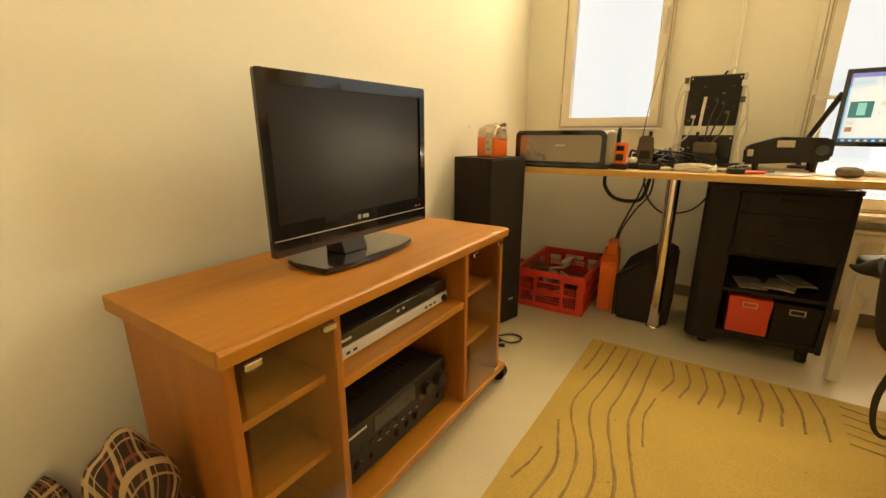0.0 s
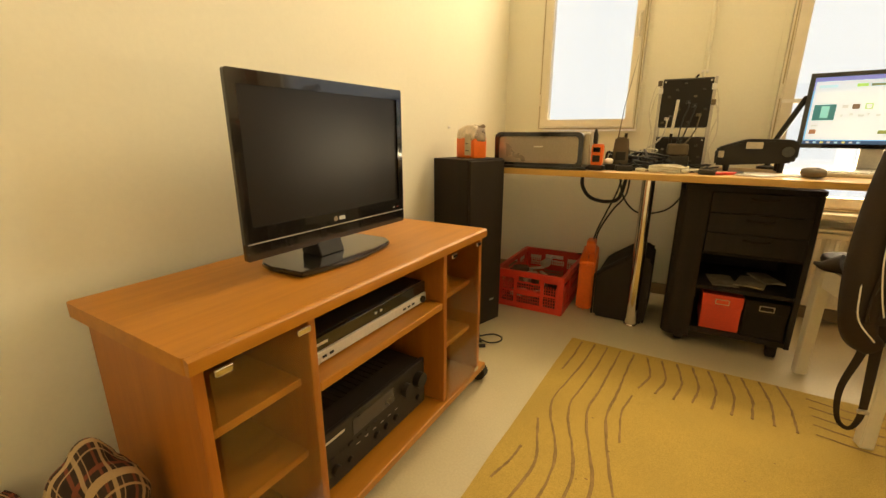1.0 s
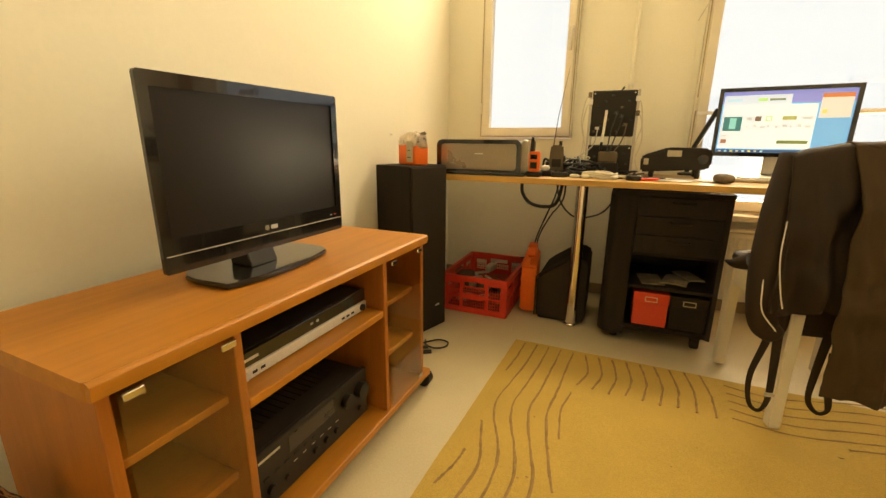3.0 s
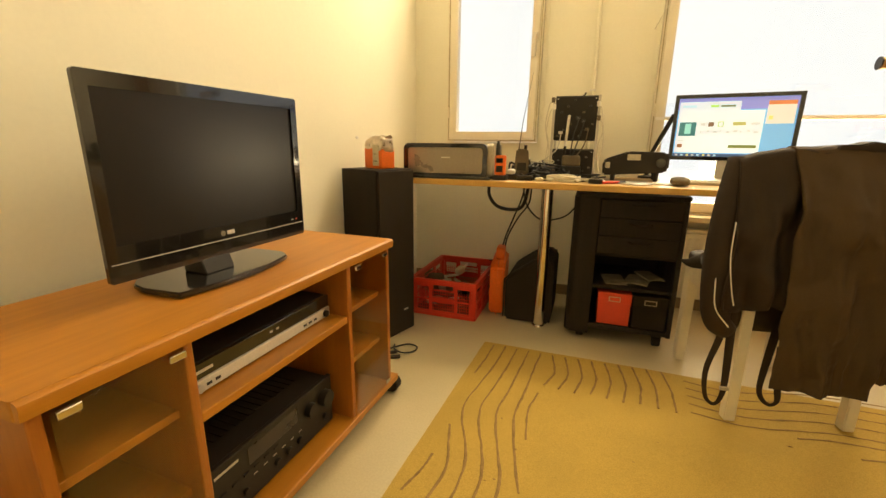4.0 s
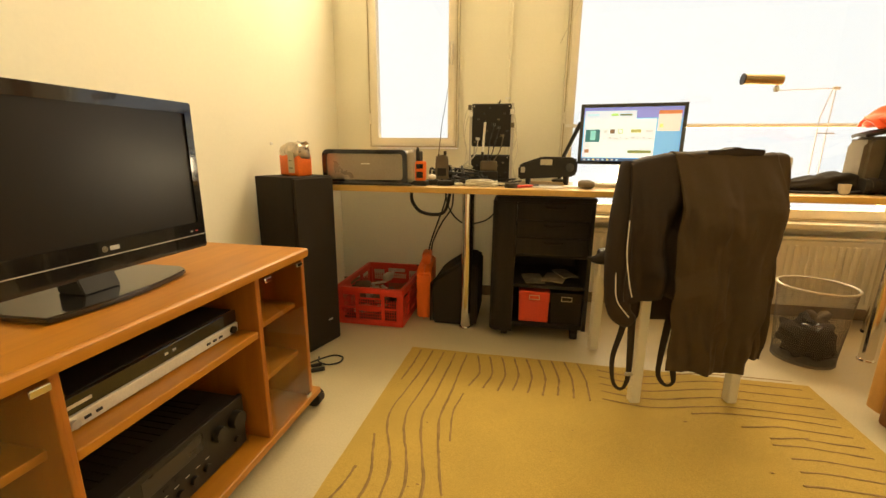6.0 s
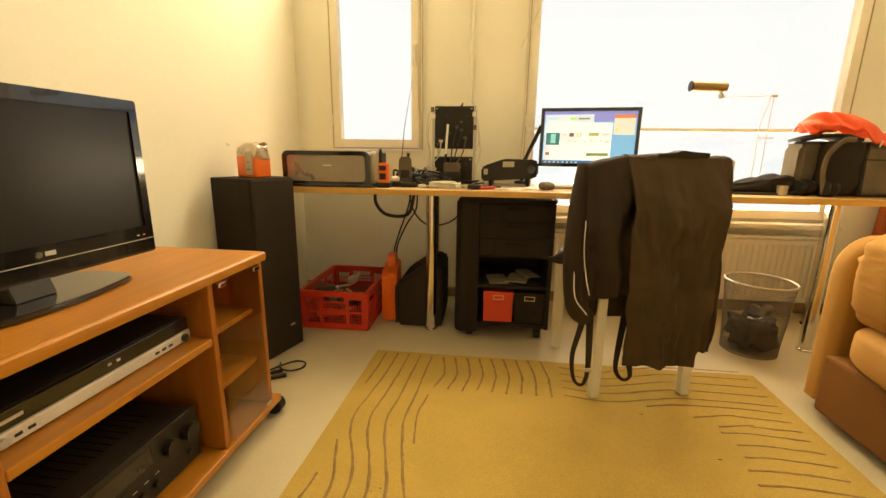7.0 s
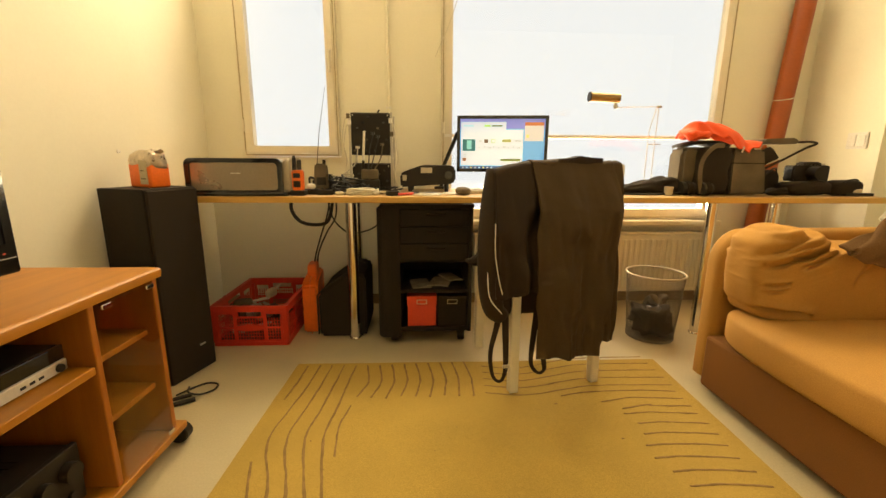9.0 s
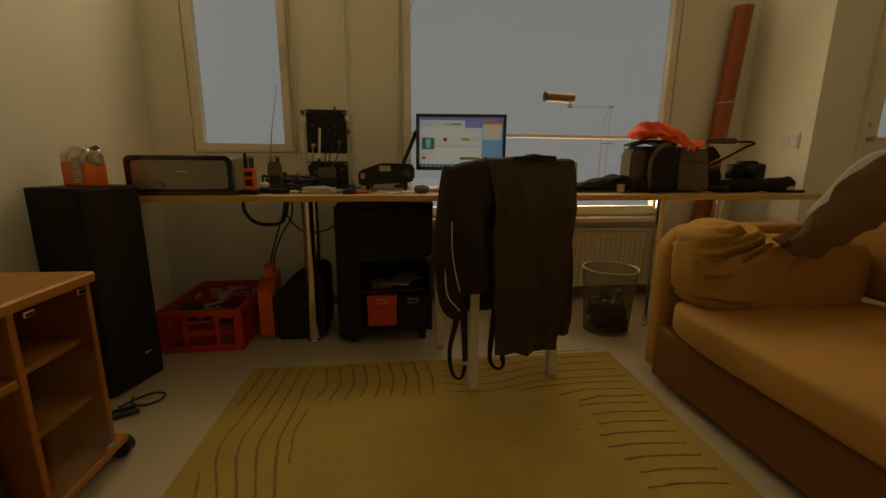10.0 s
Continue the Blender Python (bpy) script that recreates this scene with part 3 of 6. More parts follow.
for k in range(15):
    x, y = random.uniform(0.0, 1.1), random.uniform(0.75, 1.6)
    c = 0.002 + 0.0025 * random.random()
    g = bmesh.ops.create_icosphere(lint, subdivisions=1, radius=c)["verts"]
    bmesh.ops.scale(lint, vec=(1.0 + random.random(), 0.8, 0.35), verts=g)
    bmesh.ops.translate(lint, vec=(x, y, 0.0098), verts=g)
tagged(part("lint", lint, RUG_LINE), "small brown crumbs scattered over the yellow rug", "crumbs", kind="stuff")

# ---- tv stand ----
stand = thing("tv_stand", "cherry-coloured low television cabinet on castors with glass doors", "tv stand", (-0.50, 0.93, 0), -1.2)
FX, BX = 0.197, -0.132
YS = (-0.427, -0.232, 0.245, 0.472)
part("top", prism(round_rect(-0.177, 0.202, -0.455, 0.476, 0.006, 3), 0.548, 0.575, "z"), STAND, stand, smooth=40)
part("top_lip", prism([(0.2025, 0.5749), (0.209, 0.5745), (0.2135, 0.571), (0.2145, 0.566), (0.2115, 0.5495), (0.2085, 0.5482), (0.2025, 0.5482)], -0.454, 0.475, "y"), STAND, stand, smooth=40)
part("base_board", box(-0.135, 0.206, -0.446, 0.512, 0.058, 0.080, 0.004), STAND, stand)
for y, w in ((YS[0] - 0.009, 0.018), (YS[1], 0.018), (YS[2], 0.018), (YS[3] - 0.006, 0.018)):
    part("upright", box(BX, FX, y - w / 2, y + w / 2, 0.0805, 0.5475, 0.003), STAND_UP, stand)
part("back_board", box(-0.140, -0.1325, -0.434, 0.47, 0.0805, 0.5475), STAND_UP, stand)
for z in (0.240, 0.402):
    part("shelf", box(BX + 0.001, FX - 0.03, YS[0] + 0.001, YS[1] - 0.010, z, z + 0.016, 0.002), STAND, stand)
    part("shelf", box(BX + 0.001, FX - 0.03, YS[2] + 0.010, YS[3] - 0.016, z - 0.016, z, 0.002), STAND, stand)
part("shelf", box(BX + 0.001, FX - 0.003, YS[1] + 0.010, YS[2] - 0.010, 0.384, 0.404, 0.003), STAND, stand)
for y0, y1 in ((YS[0] + 0.004, YS[1] - 0.004), (YS[2] + 0.014, YS[3] - 0.02)):
    d = part("glass_door", box(FX + 0.002, FX + 0.007, y0, y1, 0.088, 0.540, 0.001), SMOKED, stand, "smoked brown glass door")
    for y in (y0 + 0.018, y1 - 0.022):
        part("clip", box(FX + 0.0075, FX + 0.013, y - 0.014, y + 0.014, 0.528, 0.5405, 0.002), CHROME, d, "chrome door clip")
    part("clip", box(FX + 0.0075, FX + 0.012, y1 - 0.03, y1 - 0.005, 0.088, 0.102, 0.002), CHROME, d, "chrome door clip")
for x in (-0.11, 0.165):
    for y in (-0.41, 0.522):
        c = part("castor", prism([(x + 0.008 + 0.032 * math.cos(a), 0.0305 + 0.030 * math.sin(a)) for a in [2 * math.pi * k / 20 for k in range(20)]], y - 0.018, y + 0.018, "y", bevel=0.003), BLACK, stand, "black twin-wheel castor", smooth=40)
        part("fork", box(x - 0.03, x + 0.012, y - 0.021, y + 0.021, 0.030, 0.0575, 0.006), BLACK, c)

# ---- television ----
tv = thing("television", "flat black widescreen television switched off on the cabinet", "television", (-0.478, 0.955, 0.576), -2.5)
TY, TZ0, TZ1 = 0.252, 0.042, 0.402
part("back_shell", prism(round_rect(-TY + 0.05, TY - 0.05, TZ0 + 0.05, TZ1 - 0.04, 0.03), -0.055, -0.0045, "x", bevel=0.008), BLACK, tv, smooth=50)
part("bezel", ring_frame(round_rect(-TY, TY, TZ0, TZ1, 0.006, 3), [(y, z) for y, z in round_rect(-TY + 0.020, TY - 0.020, TZ0 + 0.066, TZ1 - 0.026, 0.002, 3)], -0.003, 0.006, "x"), BLACK_GLOSS, tv, "glossy black bezel", smooth=30)
part("panel", box(-0.0025, 0.001, -TY + 0.0185, TY - 0.0185, TZ0 + 0.0645, TZ1 - 0.0245), SCREEN, tv, "matt dark screen")
part("lower_lip", box(0.0005, 0.003, -TY + 0.026, TY - 0.026, TZ0 + 0.0602, TZ0 + 0.0632, 0.0005, 1), SILVER, tv)
part("trim_line", box(0.0055, 0.0072, -TY + 0.006, TY - 0.004, TZ0 + 0.0336, TZ0 + 0.0352), SILVER, tv, "thin silver trim line")
part("badge", prism([(-0.014 + 0.0065 * math.cos(a), TZ0 + 0.049 + 0.0065 * math.sin(a)) for a in [2 * math.pi * k / 16 for k in range(16)]], 0.0058, 0.0068, "x"), CHROME, tv)
part("badge", box(0.0058, 0.0068, -0.003, 0.017, TZ0 + 0.0445, TZ0 + 0.0535), SILVER, tv)
for k in range(2):
    part("indicator", box(0.0058, 0.0066, 0.205 + 0.016 * k, 0.211 + 0.016 * k, TZ0 + 0.044, TZ0 + 0.047), RED_CARD if k else SILVER, tv)
part("neck", prism([(-0.050, 0.0135), (0.018, 0.0135), (0.003, 0.052), (-0.050, 0.052)], -0.076, -0.002, "y", bevel=0.002), BLACK, tv, smooth=40)
edge = [(0.084 - 0.95 * (y + 0.055) ** 2, y) for y in [-0.178 + 0.022 * k for k in range(15)]]
bm = prism([(-0.100, 0.130), (-0.105, 0.0), (-0.095, -0.150), (-0.060, -0.178), (-0.020, -0.186)] + edge + [(0.020, 0.150), (-0.060, 0.148)], 0.001, 0.013, "z", bevel=0.003)
part("foot", bm, BLACK_GLOSS, tv, "glossy black foot plate", smooth=40)

# ---- hifi in the stand ----
dvd = thing("dvd_recorder", "black disc recorder with a silver lower front", "dvd recorder", (-0.484, 0.935, 0.4045), -1.2)
part("case", box(-0.112, 0.118, -0.215, 0.215, 0.006, 0.062, 0.003), BLACK, dvd)
part("front_upper", box(0.1185, 0.128, -0.215, 0.215, 0.030, 0.062, 0.002), BLACK_GLOSS, dvd)
lowerf = part("front_lower", box(0.1185, 0.131, -0.215, 0.215, 0.004, 0.029, 0.002), mat("satin_alloy", (0.62, 0.57, 0.47), 0.42, metal=0.25, vary=0.04, grain=200, bump=0.03), dvd, "brushed silver lower front")
part("knob", rod((0.1315, -0.193, 0.016), (0.138, -0.193, 0.016), 0.008), SILVER, lowerf, smooth=40)
part("knob", rod((0.1315, 0.193, 0.016), (0.138, 0.193, 0.016), 0.009), BLACK, lowerf, smooth=40)
for y in (-0.17, -0.15, 0.11, 0.13, 0.15):
    part("button", box(0.1312, 0.1335, y - 0.006, y + 0.006, 0.013, 0.019, 0.001, 1), BLACK, lowerf)
part("marking", box(0.1281, 0.1286, -0.20, -0.155, 0.042, 0.048), SILVER, dvd)
for y in (0.0, 0.02):
    part("button", box(0.1281, 0.1292, y - 0.004, y + 0.004, 0.044, 0.049), SILVER, dvd)
for x, y in ((-0.095, -0.18), (-0.095, 0.18), (0.09, -0.18), (0.09, 0.18)):
    part("rubber_foot", lathe([(0.012, 0.0), (0.012, 0.0058)], (x, y, 0), 12), BLACK, dvd)

amp = thing("amplifier", "black stereo amplifier with round knobs on its front", "amplifier", (-0.484, 0.93, 0.0805), -1.2)
part("case", box(-0.114, 0.118, -0.195, 0.2, 0.012, 0.150, 0.003), BLACK, amp)
for k in range(16):
    part("vent_slat", box(-0.100, 0.06, -0.16 + 0.02 * k, -0.15 + 0.02 * k, 0.1505, 0.1525), BLACK, amp)
face = part("front_plate", box(0.1185, 0.132, -0.2, 0.205, 0.010, 0.154, 0.003), BLACK, amp)
for y, z, r in ((0.165, 0.105, 0.023), (0.105, 0.105, 0.019), (-0.02, 0.045, 0.010), (0.02, 0.045, 0.010), (0.06, 0.045, 0.010), (-0.16, 0.052, 0.012), (-0.115, 0.045, 0.008), (0.165, 0.045, 0.009)):
    part("knob", prism([(y + r * math.cos(2 * math.pi * k / 18), z + r * math.sin(2 * math.pi * k / 18)) for k in range(18)], 0.1325, 0.1325 + r * 0.9, "x", bevel=0.001), BLACK, face, smooth=40)
for y in (-0.17, -0.14, -0.11, -0.08, -0.05, -0.02):
    part("button", box(0.1325, 0.1355, y - 0.007, y + 0.007, 0.083, 0.088), BLACK, face)
part("display_window", box(0.1322, 0.1332, -0.10, 0.06, 0.098, 0.140, 0.001), mat("amber_window", (0.030, 0.021, 0.013), 0.3, vary=0.1, bump=0), face, "brown display window")
part("marking", box(0.1322, 0.1326, -0.185, -0.125, 0.13, 0.136), SILVER, face)
for k in range(6):
    part("marking", box(0.1322, 0.1326, -0.09 + 0.03 * k, -0.078 + 0.03 * k, 0.066, 0.068), SILVER, face)
for x, y in ((-0.09, -0.16), (-0.09, 0.16), (0.09, -0.16), (0.09, 0.16)):
    part("foot", lathe([(0.016, 0.0), (0.018, 0.0115)], (x, y, 0), 14), BLACK, amp)

# ---- floor speaker with coffee bag ----
spk = thing("floor_speaker", "tall black floor-standing loudspeaker in the room corner", "speaker", (-0.592, 1.905, 0), -17.5)
part("cabinet", box(-0.11, 0.10, -0.112, 0.112, 0.0, 0.762, 0.003), BLACK_WOOD, spk)
part("grille", box(0.1005, 0.114, -0.108, 0.108, 0.004, 0.756, 0.004), CLOTH_BLACK, spk, "black cloth grille")
part("badge", box(0.1143, 0.1155, 0.035, 0.062, 0.11, 0.118), SILVER, spk)

bagc = thing("coffee_bag", "orange and silver foil coffee bag with a folded open top", "coffee bag", (-0.588, 1.915, 0.7625), -25)


def creased(q, p):
    if q.z > 0.10:
        k = (q.z - 0.10) / 0.04
        q.y *= 1 - 0.35 * min(1, k)
        q.x *= 1 + 0.06 * min(1, k)
        q.z += 0.004 * math.sin(q.x * 50 + 1)
    return q


part("lower_pack", box(-0.062, 0.062, -0.036, 0.036, 0.0, 0.088, 0.006), ORANGE, bagc, "glossy orange lower wrapper", smooth=50)
part("foil_top", puff(-0.0635, 0.0645, -0.0375, 0.0375, 0.070, 0.134, 0.30, (44, 20), 0.010, 42, 3, creased), FOIL, bagc, "crumpled silver foil top", smooth=30)
part("label", box(0.004, 0.046, -0.0402, -0.0385, 0.012, 0.100, 0.0005), mat("tan_label", (0.48, 0.42, 0.28), 0.6, vary=0.1, bump=0.05), bagc, "tan paper label")
part("label_print", box(0.010, 0.036, -0.0409, -0.0404, 0.030, 0.034), BAG, bagc)
part("label_print", box(0.010, 0.030, -0.0409, -0.0404, 0.060, 0.063), BAG, bagc)
part("fold", cloth([[(0.04, -0.01, 0.125), (0.06, -0.004, 0.135), (0.078, 0.0, 0.142)], [(0.04, 0.012, 0.118), (0.062, 0.012, 0.122), (0.08, 0.012, 0.131)]], 0.001, 5, 0.004), FOIL, bagc)

lead = thing("power_lead", "short black cable lying coiled on the floor", "cable")
part("strand", sweep(smooth_path([(-0.47, 1.70, 0.006), (-0.44, 1.745, 0.006), (-0.40, 1.785, 0.006), (-0.355, 1.775, 0.007), (-0.35, 1.735, 0.006), (-0.385, 1.70, 0.009), (-0.43, 1.71, 0.012), (-0.455, 1.76, 0.006)]), 0.0035, 8), CABLE, lead, smooth=60)
part("plug", rod((-0.455, 1.625, 0.009), (-0.385, 1.668, 0.009), 0.008, 10), BLACK, lead, smooth=50)
part("adapter", rod((-0.470, 1.665, 0.008), (-0.415, 1.700, 0.008), 0.007, 10), BLACK, lead, smooth=50)

# ---- plaid bag beside the stand ----
pb = thing("plaid_cushion", "crumpled plaid woollen cushion leaning by the television cabinet", "cushion")


def rumpled(nu, nv, place, thickness):
    """A woven sheet given by place(u, v), with its thread directions kept for the check."""
    bm = bmesh.new()
    weave = bm.loops.layers.uv.new("weave")
    grid = [[bm.verts.new(place(i / nu, j / nv)) for j in range(nv + 1)] for i in range(nu + 1)]
    at = {}
    for i in range(nu + 1):
        for j in range(nv + 1):
            at[grid[i][j]] = (i / nu, j / nv)
    for i in range(nu):
        for j in range(nv):
            f = bm.faces.new((grid[i][j], grid[i + 1][j], grid[i + 1][j + 1], grid[i][j + 1]))
            for lp in f.loops:
                lp[weave].uv = at[lp.vert]
    bmesh.ops.recalc_face_normals(bm, faces=bm.faces)
    bmesh.ops.solidify(bm, geom=bm.faces[:], thickness=thickness)
    return bm


def heap(u, v):
    """A slumped cushion: a sheet drawn over a lump that peaks towards the wall, with soft folds."""
    s, t = 2 * u - 1, 2 * v - 1
    a, b = math.sin(s * math.pi / 2), math.sin(t * math.pi / 2)
    z = 0.425 * (max(0, math.cos(s * math.pi / 2)) * max(0, math.cos(t * math.pi / 2))) ** 0.42
    q = Vector((-0.474 + 0.060 * a * (1 - 0.25 * b * b), 0.405 + 0.060 * b * (1 - 0.25 * a * a), z + 0.004))
    q.z -= 0.085 * max(0, a) ** 1.2 + 0.03 * max(0, -a)
    fold = 0.014 * math.sin(5 * s - 3 * t + 3 * noise.noise(q * 6)) + 0.020 * noise.noise(q * 13) + 0.010 * noise.noise(q * 34)
    q += Vector((a, b, 0.7)) * fold * (0.4 + 0.6 * min(1, z / 0.3))
    q.z = max(0.004, q.z)
    return q


def tail(u, v):
    """The loose end of the cover, lying against the wall."""
    q = Vector((-0.738 + 0.17 * u, 0.35 + 0.04 * u - 0.12 * v, 0.232 - 0.02 * math.sin(3 * u) - 0.20 * v * v))
    return q + Vector((0, 0.012 * math.sin(9 * u + 4 * v), 0.010 * math.sin(14 * u + 2) + 0.012 * noise.noise(q * 20)))


part("cover", rumpled(64, 64, heap, 0.006), PLAID, pb, smooth=180)
part("flap", rumpled(30, 22, tail, 0.008), PLAID, pb, smooth=180)

# ---- desk ----
desk = thing("desk", "long pine desk top on round chrome legs", "desk")
part("desktop", box(-0.735, 2.60, 2.030, 2.575, 0.690, 0.716, 0.003), DESK, desk)
part("front_edge", box(-0.735, 2.60, 2.0255, 2.0297, 0.6905, 0.7155, 0.0015), DESK_EDGE, desk, "darker pine edge band")
for x, y in ((0.117, 2.208), (0.095, 2.54), (1.865, 2.20), (2.11, 2.54), (2.495, 2.54)):
    leg = part("leg", rod((x, y, 0.012), (x, y, 0.684), 0.0255, 24), CHROME, desk, "polished chrome tube leg", smooth=60)
    part("foot", lathe([(0.030, 0.0), (0.030, 0.008), (0.026, 0.012)], (x, y, 0), 20), BLACK if y > 2.3 else CHROME, leg, smooth=50)
    part("flange", lathe([(0.036, 0.684), (0.036, 0.6895)], (x, y, 0), 20), CHROME, leg)

# ---- rolling drawer cabinet ----
cab = thing("drawer_cabinet", "black rolling drawer cabinet with open shelves under the desk", "cabinet", (0.463, 2.12, 0))
part("side_column", prism([(-0.222, 0.40), (-0.222, 0.035), (-0.213, 0.012), (-0.195, 0.0), (-0.115, 0.0), (-0.115, 0.40)], 0.036, 0.655, "z", bevel=0.002), BLACK_WOOD, cab)
part("side_panel", box(0.202, 0.22, 0.0, 0.40, 0.062, 0.655, 0.002), BLACK_WOOD, cab)
part("top", prism(round_rect(-0.205, 0.224, -0.006, 0.40, 0.012), 0.656, 0.674, "z"), BLACK_WOOD, cab, smooth=40)
part("bottom", box(-0.1145, 0.2015, 0.0, 0.40, 0.066, 0.088, 0.002), BLACK_WOOD, cab)
part("back", box(-0.1145, 0.2015, 0.385, 0.40, 0.089, 0.655), BLACK_WOOD, cab)
part("shelf", box(-0.1145, 0.2015, 0.006, 0.384, 0.255, 0.270, 0.002), BLACK_WOOD, cab)
part("divider", box(-0.1145, 0.2015, 0.006, 0.384, 0.404, 0.418, 0.002), BLACK_WOOD, cab)
for z0, z1 in ((0.4195, 0.4960), (0.4972, 0.5737), (0.5749, 0.6535)):
    dr = part("drawer", box(-0.113, 0.200, -0.012, 0.006, z0, z1, 0.003), BLACK_WOOD, cab)
    part("handle", sweep(smooth_path([(0.01, -0.013, z1 - 0.02), (0.02, -0.022, z1 - 0.022), (0.05, -0.025, z1 - 0.024), (0.08, -0.022, z1 - 0.022), (0.09, -0.013, z1 - 0.02)]), 0.005, 8), CLOTH_BLACK, dr, smooth=60)
for x in (-0.15, 0.175):
    for y in (0.05, 0.36):
        c = part("castor", prism([(y + 0.024 * math.cos(2 * math.pi * k / 18), 0.0245 + 0.024 * math.sin(2 * math.pi * k / 18)) for k in range(18)], x - 0.016, x + 0.016, "x", bevel=0.003), BLACK, cab, smooth=40)
        part("fork", box(x - 0.019, x + 0.019, y - 0.012, y + 0.026, 0.03, 0.0655, 0.005), BLACK, c)


def archive_box(label, x, material):
    ob = thing("storage_box", label, "storage box", (x, 2.13, 0.0885))
    part("body", box(-0.068, 0.068, 0.0, 0.23, 0.0, 0.118, 0.003), material, ob)
    part("lid", box(-0.0705, 0.0705, -0.003, 0.233, 0.102, 0.150, 0.003), material, ob)
    holder = part("label_holder", rect_frame(-0.024, 0.024, 0.112, 0.134, 0.003, -0.0058, -0.0032), STEEL, ob, "steel label holder")
    part("card", box(-0.021, 0.021, -0.0045, -0.0034, 0.115, 0.131), material, holder)


archive_box("bright red cardboard storage box with a metal label holder", 0.447, RED_CARD)
archive_box("black cardboard storage box with a metal label holder", 0.592, BLACK_WOOD)
MAGAZINE = mat("worn_magazine", (0.27, 0.225, 0.155), 0.8, vary=0.35, scale=20, bump=0.1)
for i, (x, y, w, d, a) in enumerate(((0.44, 2.23, 0.09, 0.15, 8), (0.54, 2.22, 0.10, 0.15, -14), (0.59, 2.26, 0.07, 0.14, 20))):
    ob = thing("magazine", "thin paper magazine lying on the cabinet shelf", "magazine", (x, y, 0.2705 + 0.0125 * i), a, "magazines on the shelf")
    part("paper_block", cloth([[(-w / 2, -d / 2, 0.002), (0, -d / 2, 0.006), (w / 2, -d / 2, 0.004)], [(-w / 2, d / 2, 0.002), (0, d / 2, 0.005), (w / 2, d / 2, 0.003)]], 0.006, 4, 0.002, i), MAGAZINE, ob)

# ---- folding crate ----
crate = thing("folding_crate", "red plastic folding crate half full of odds and ends", "crate", (-0.360, 2.368, 0))
CW, CD, CH = 0.178, 0.245, 0.200
part("base", box(-CW + 0.006, CW - 0.006, -CD + 0.006, CD - 0.006, 0.004, 0.016, 0.003), BLACK, crate, "dark plastic base")
part("rim", ring_frame(round_rect(-CW, CW, -CD, CD, 0.012, 3), round_rect(-CW + 0.018, CW - 0.018, -CD + 0.018, CD - 0.018, 0.008, 3), CH - 0.026, CH, "z"), RED, crate, smooth=40)
part("bottom_rim", ring_frame(round_rect(-CW + 0.004, CW - 0.004, -CD + 0.004, CD - 0.004, 0.010, 3), round_rect(-CW + 0.014, CW - 0.014, -CD + 0.014, CD - 0.014, 0.006, 3), 0.003, 0.022, "z"), RED, crate, smooth=40)
for x in (-CW + 0.014, CW - 0.014):
    for y in (-CD + 0.014, CD - 0.014):
        part("corner_post", box(x - 0.012, x + 0.012, y - 0.012, y + 0.012, 0.0225, CH - 0.0265, 0.002), RED, crate)


def lattice(u0, u1, lo, hi, axis, name):
    """One crate side: a stout frame of ribs with a grip hole, and a fine grid set back behind it."""
    z0, z1 = 0.0225, CH - 0.0265
    span = u1 - u0
    holes = []
    zm = z0 + 0.46 * (z1 - z0)
    for a, b in ((0.03, 0.25), (0.31, 0.70), (0.76, 0.97)):
        holes.append((u0 + a * span, u0 + b * span, z0 + 0.010, zm - 0.005))
        if (a, b) != (0.31, 0.70):
            holes.append((u0 + a * span, u0 + b * span, zm + 0.005, z1 - 0.014))
    holes.append((u0 + 0.31 * span, u0 + 0.70 * span, zm + 0.012, z1 - 0.034))
    holes.append((u0 + 0.33 * span, u0 + 0.68 * span, z1 - 0.026, z1 - 0.003))
    panel = part(name, pierced(u0, u1, z0, z1, holes, lo, hi, axis), RED, crate)
    mid = (lo + hi) / 2
    out = -1 if mid < 0 else 1
    a, b = sorted((mid - out * 0.0035, mid - out * 0.0015))
    bars = bmesh.new()
    n = int(span / 0.0125)
    for i in range(1, n):
        u = u0 + span * i / n
        w = ((u - 0.0017, u + 0.0017, a, b), (a, b, u - 0.0017, u + 0.0017))[axis == "x"]
        box(*w, z0 + 0.008, z1 - 0.034, bm=bars)
    for j in range(1, 7):
        z = z0 + 0.008 + (z1 - z0 - 0.042) * j / 7
        w = ((u0 + 0.004, u1 - 0.004, a + 0.0002, b + 0.0002), (a + 0.0002, b + 0.0002, u0 + 0.004, u1 - 0.004))[axis == "x"]
        box(*w, z - 0.0015, z + 0.0015, bm=bars)
    part("grid", bars, RED, panel, "fine grid behind the ribs")
    # oval maker's plate on the ribs
    cu, cz = (u0 + u1) / 2, zm
    lo2, hi2 = sorted((mid + out * 0.0032, mid + out * 0.0050))
    part("plate", prism([(cu + 0.22 * span * math.cos(2 * math.pi * k / 24), cz + 0.016 * math.sin(2 * math.pi * k / 24)) for k in range(24)], lo2, hi2, axis), RED, panel)


lattice(-CW + 0.0265, CW - 0.0265, -CD + 0.006, -CD + 0.012, "y", "end_lattice")
lattice(-CW + 0.0265, CW - 0.0265, CD - 0.012, CD - 0.006, "y", "end_lattice")
lattice(-CD + 0.0265, CD - 0.0265, -CW + 0.006, -CW + 0.012, "x", "side_lattice")
lattice(-CD + 0.0265, CD - 0.0265, CW - 0.012, CW - 0.006, "x", "side_lattice")
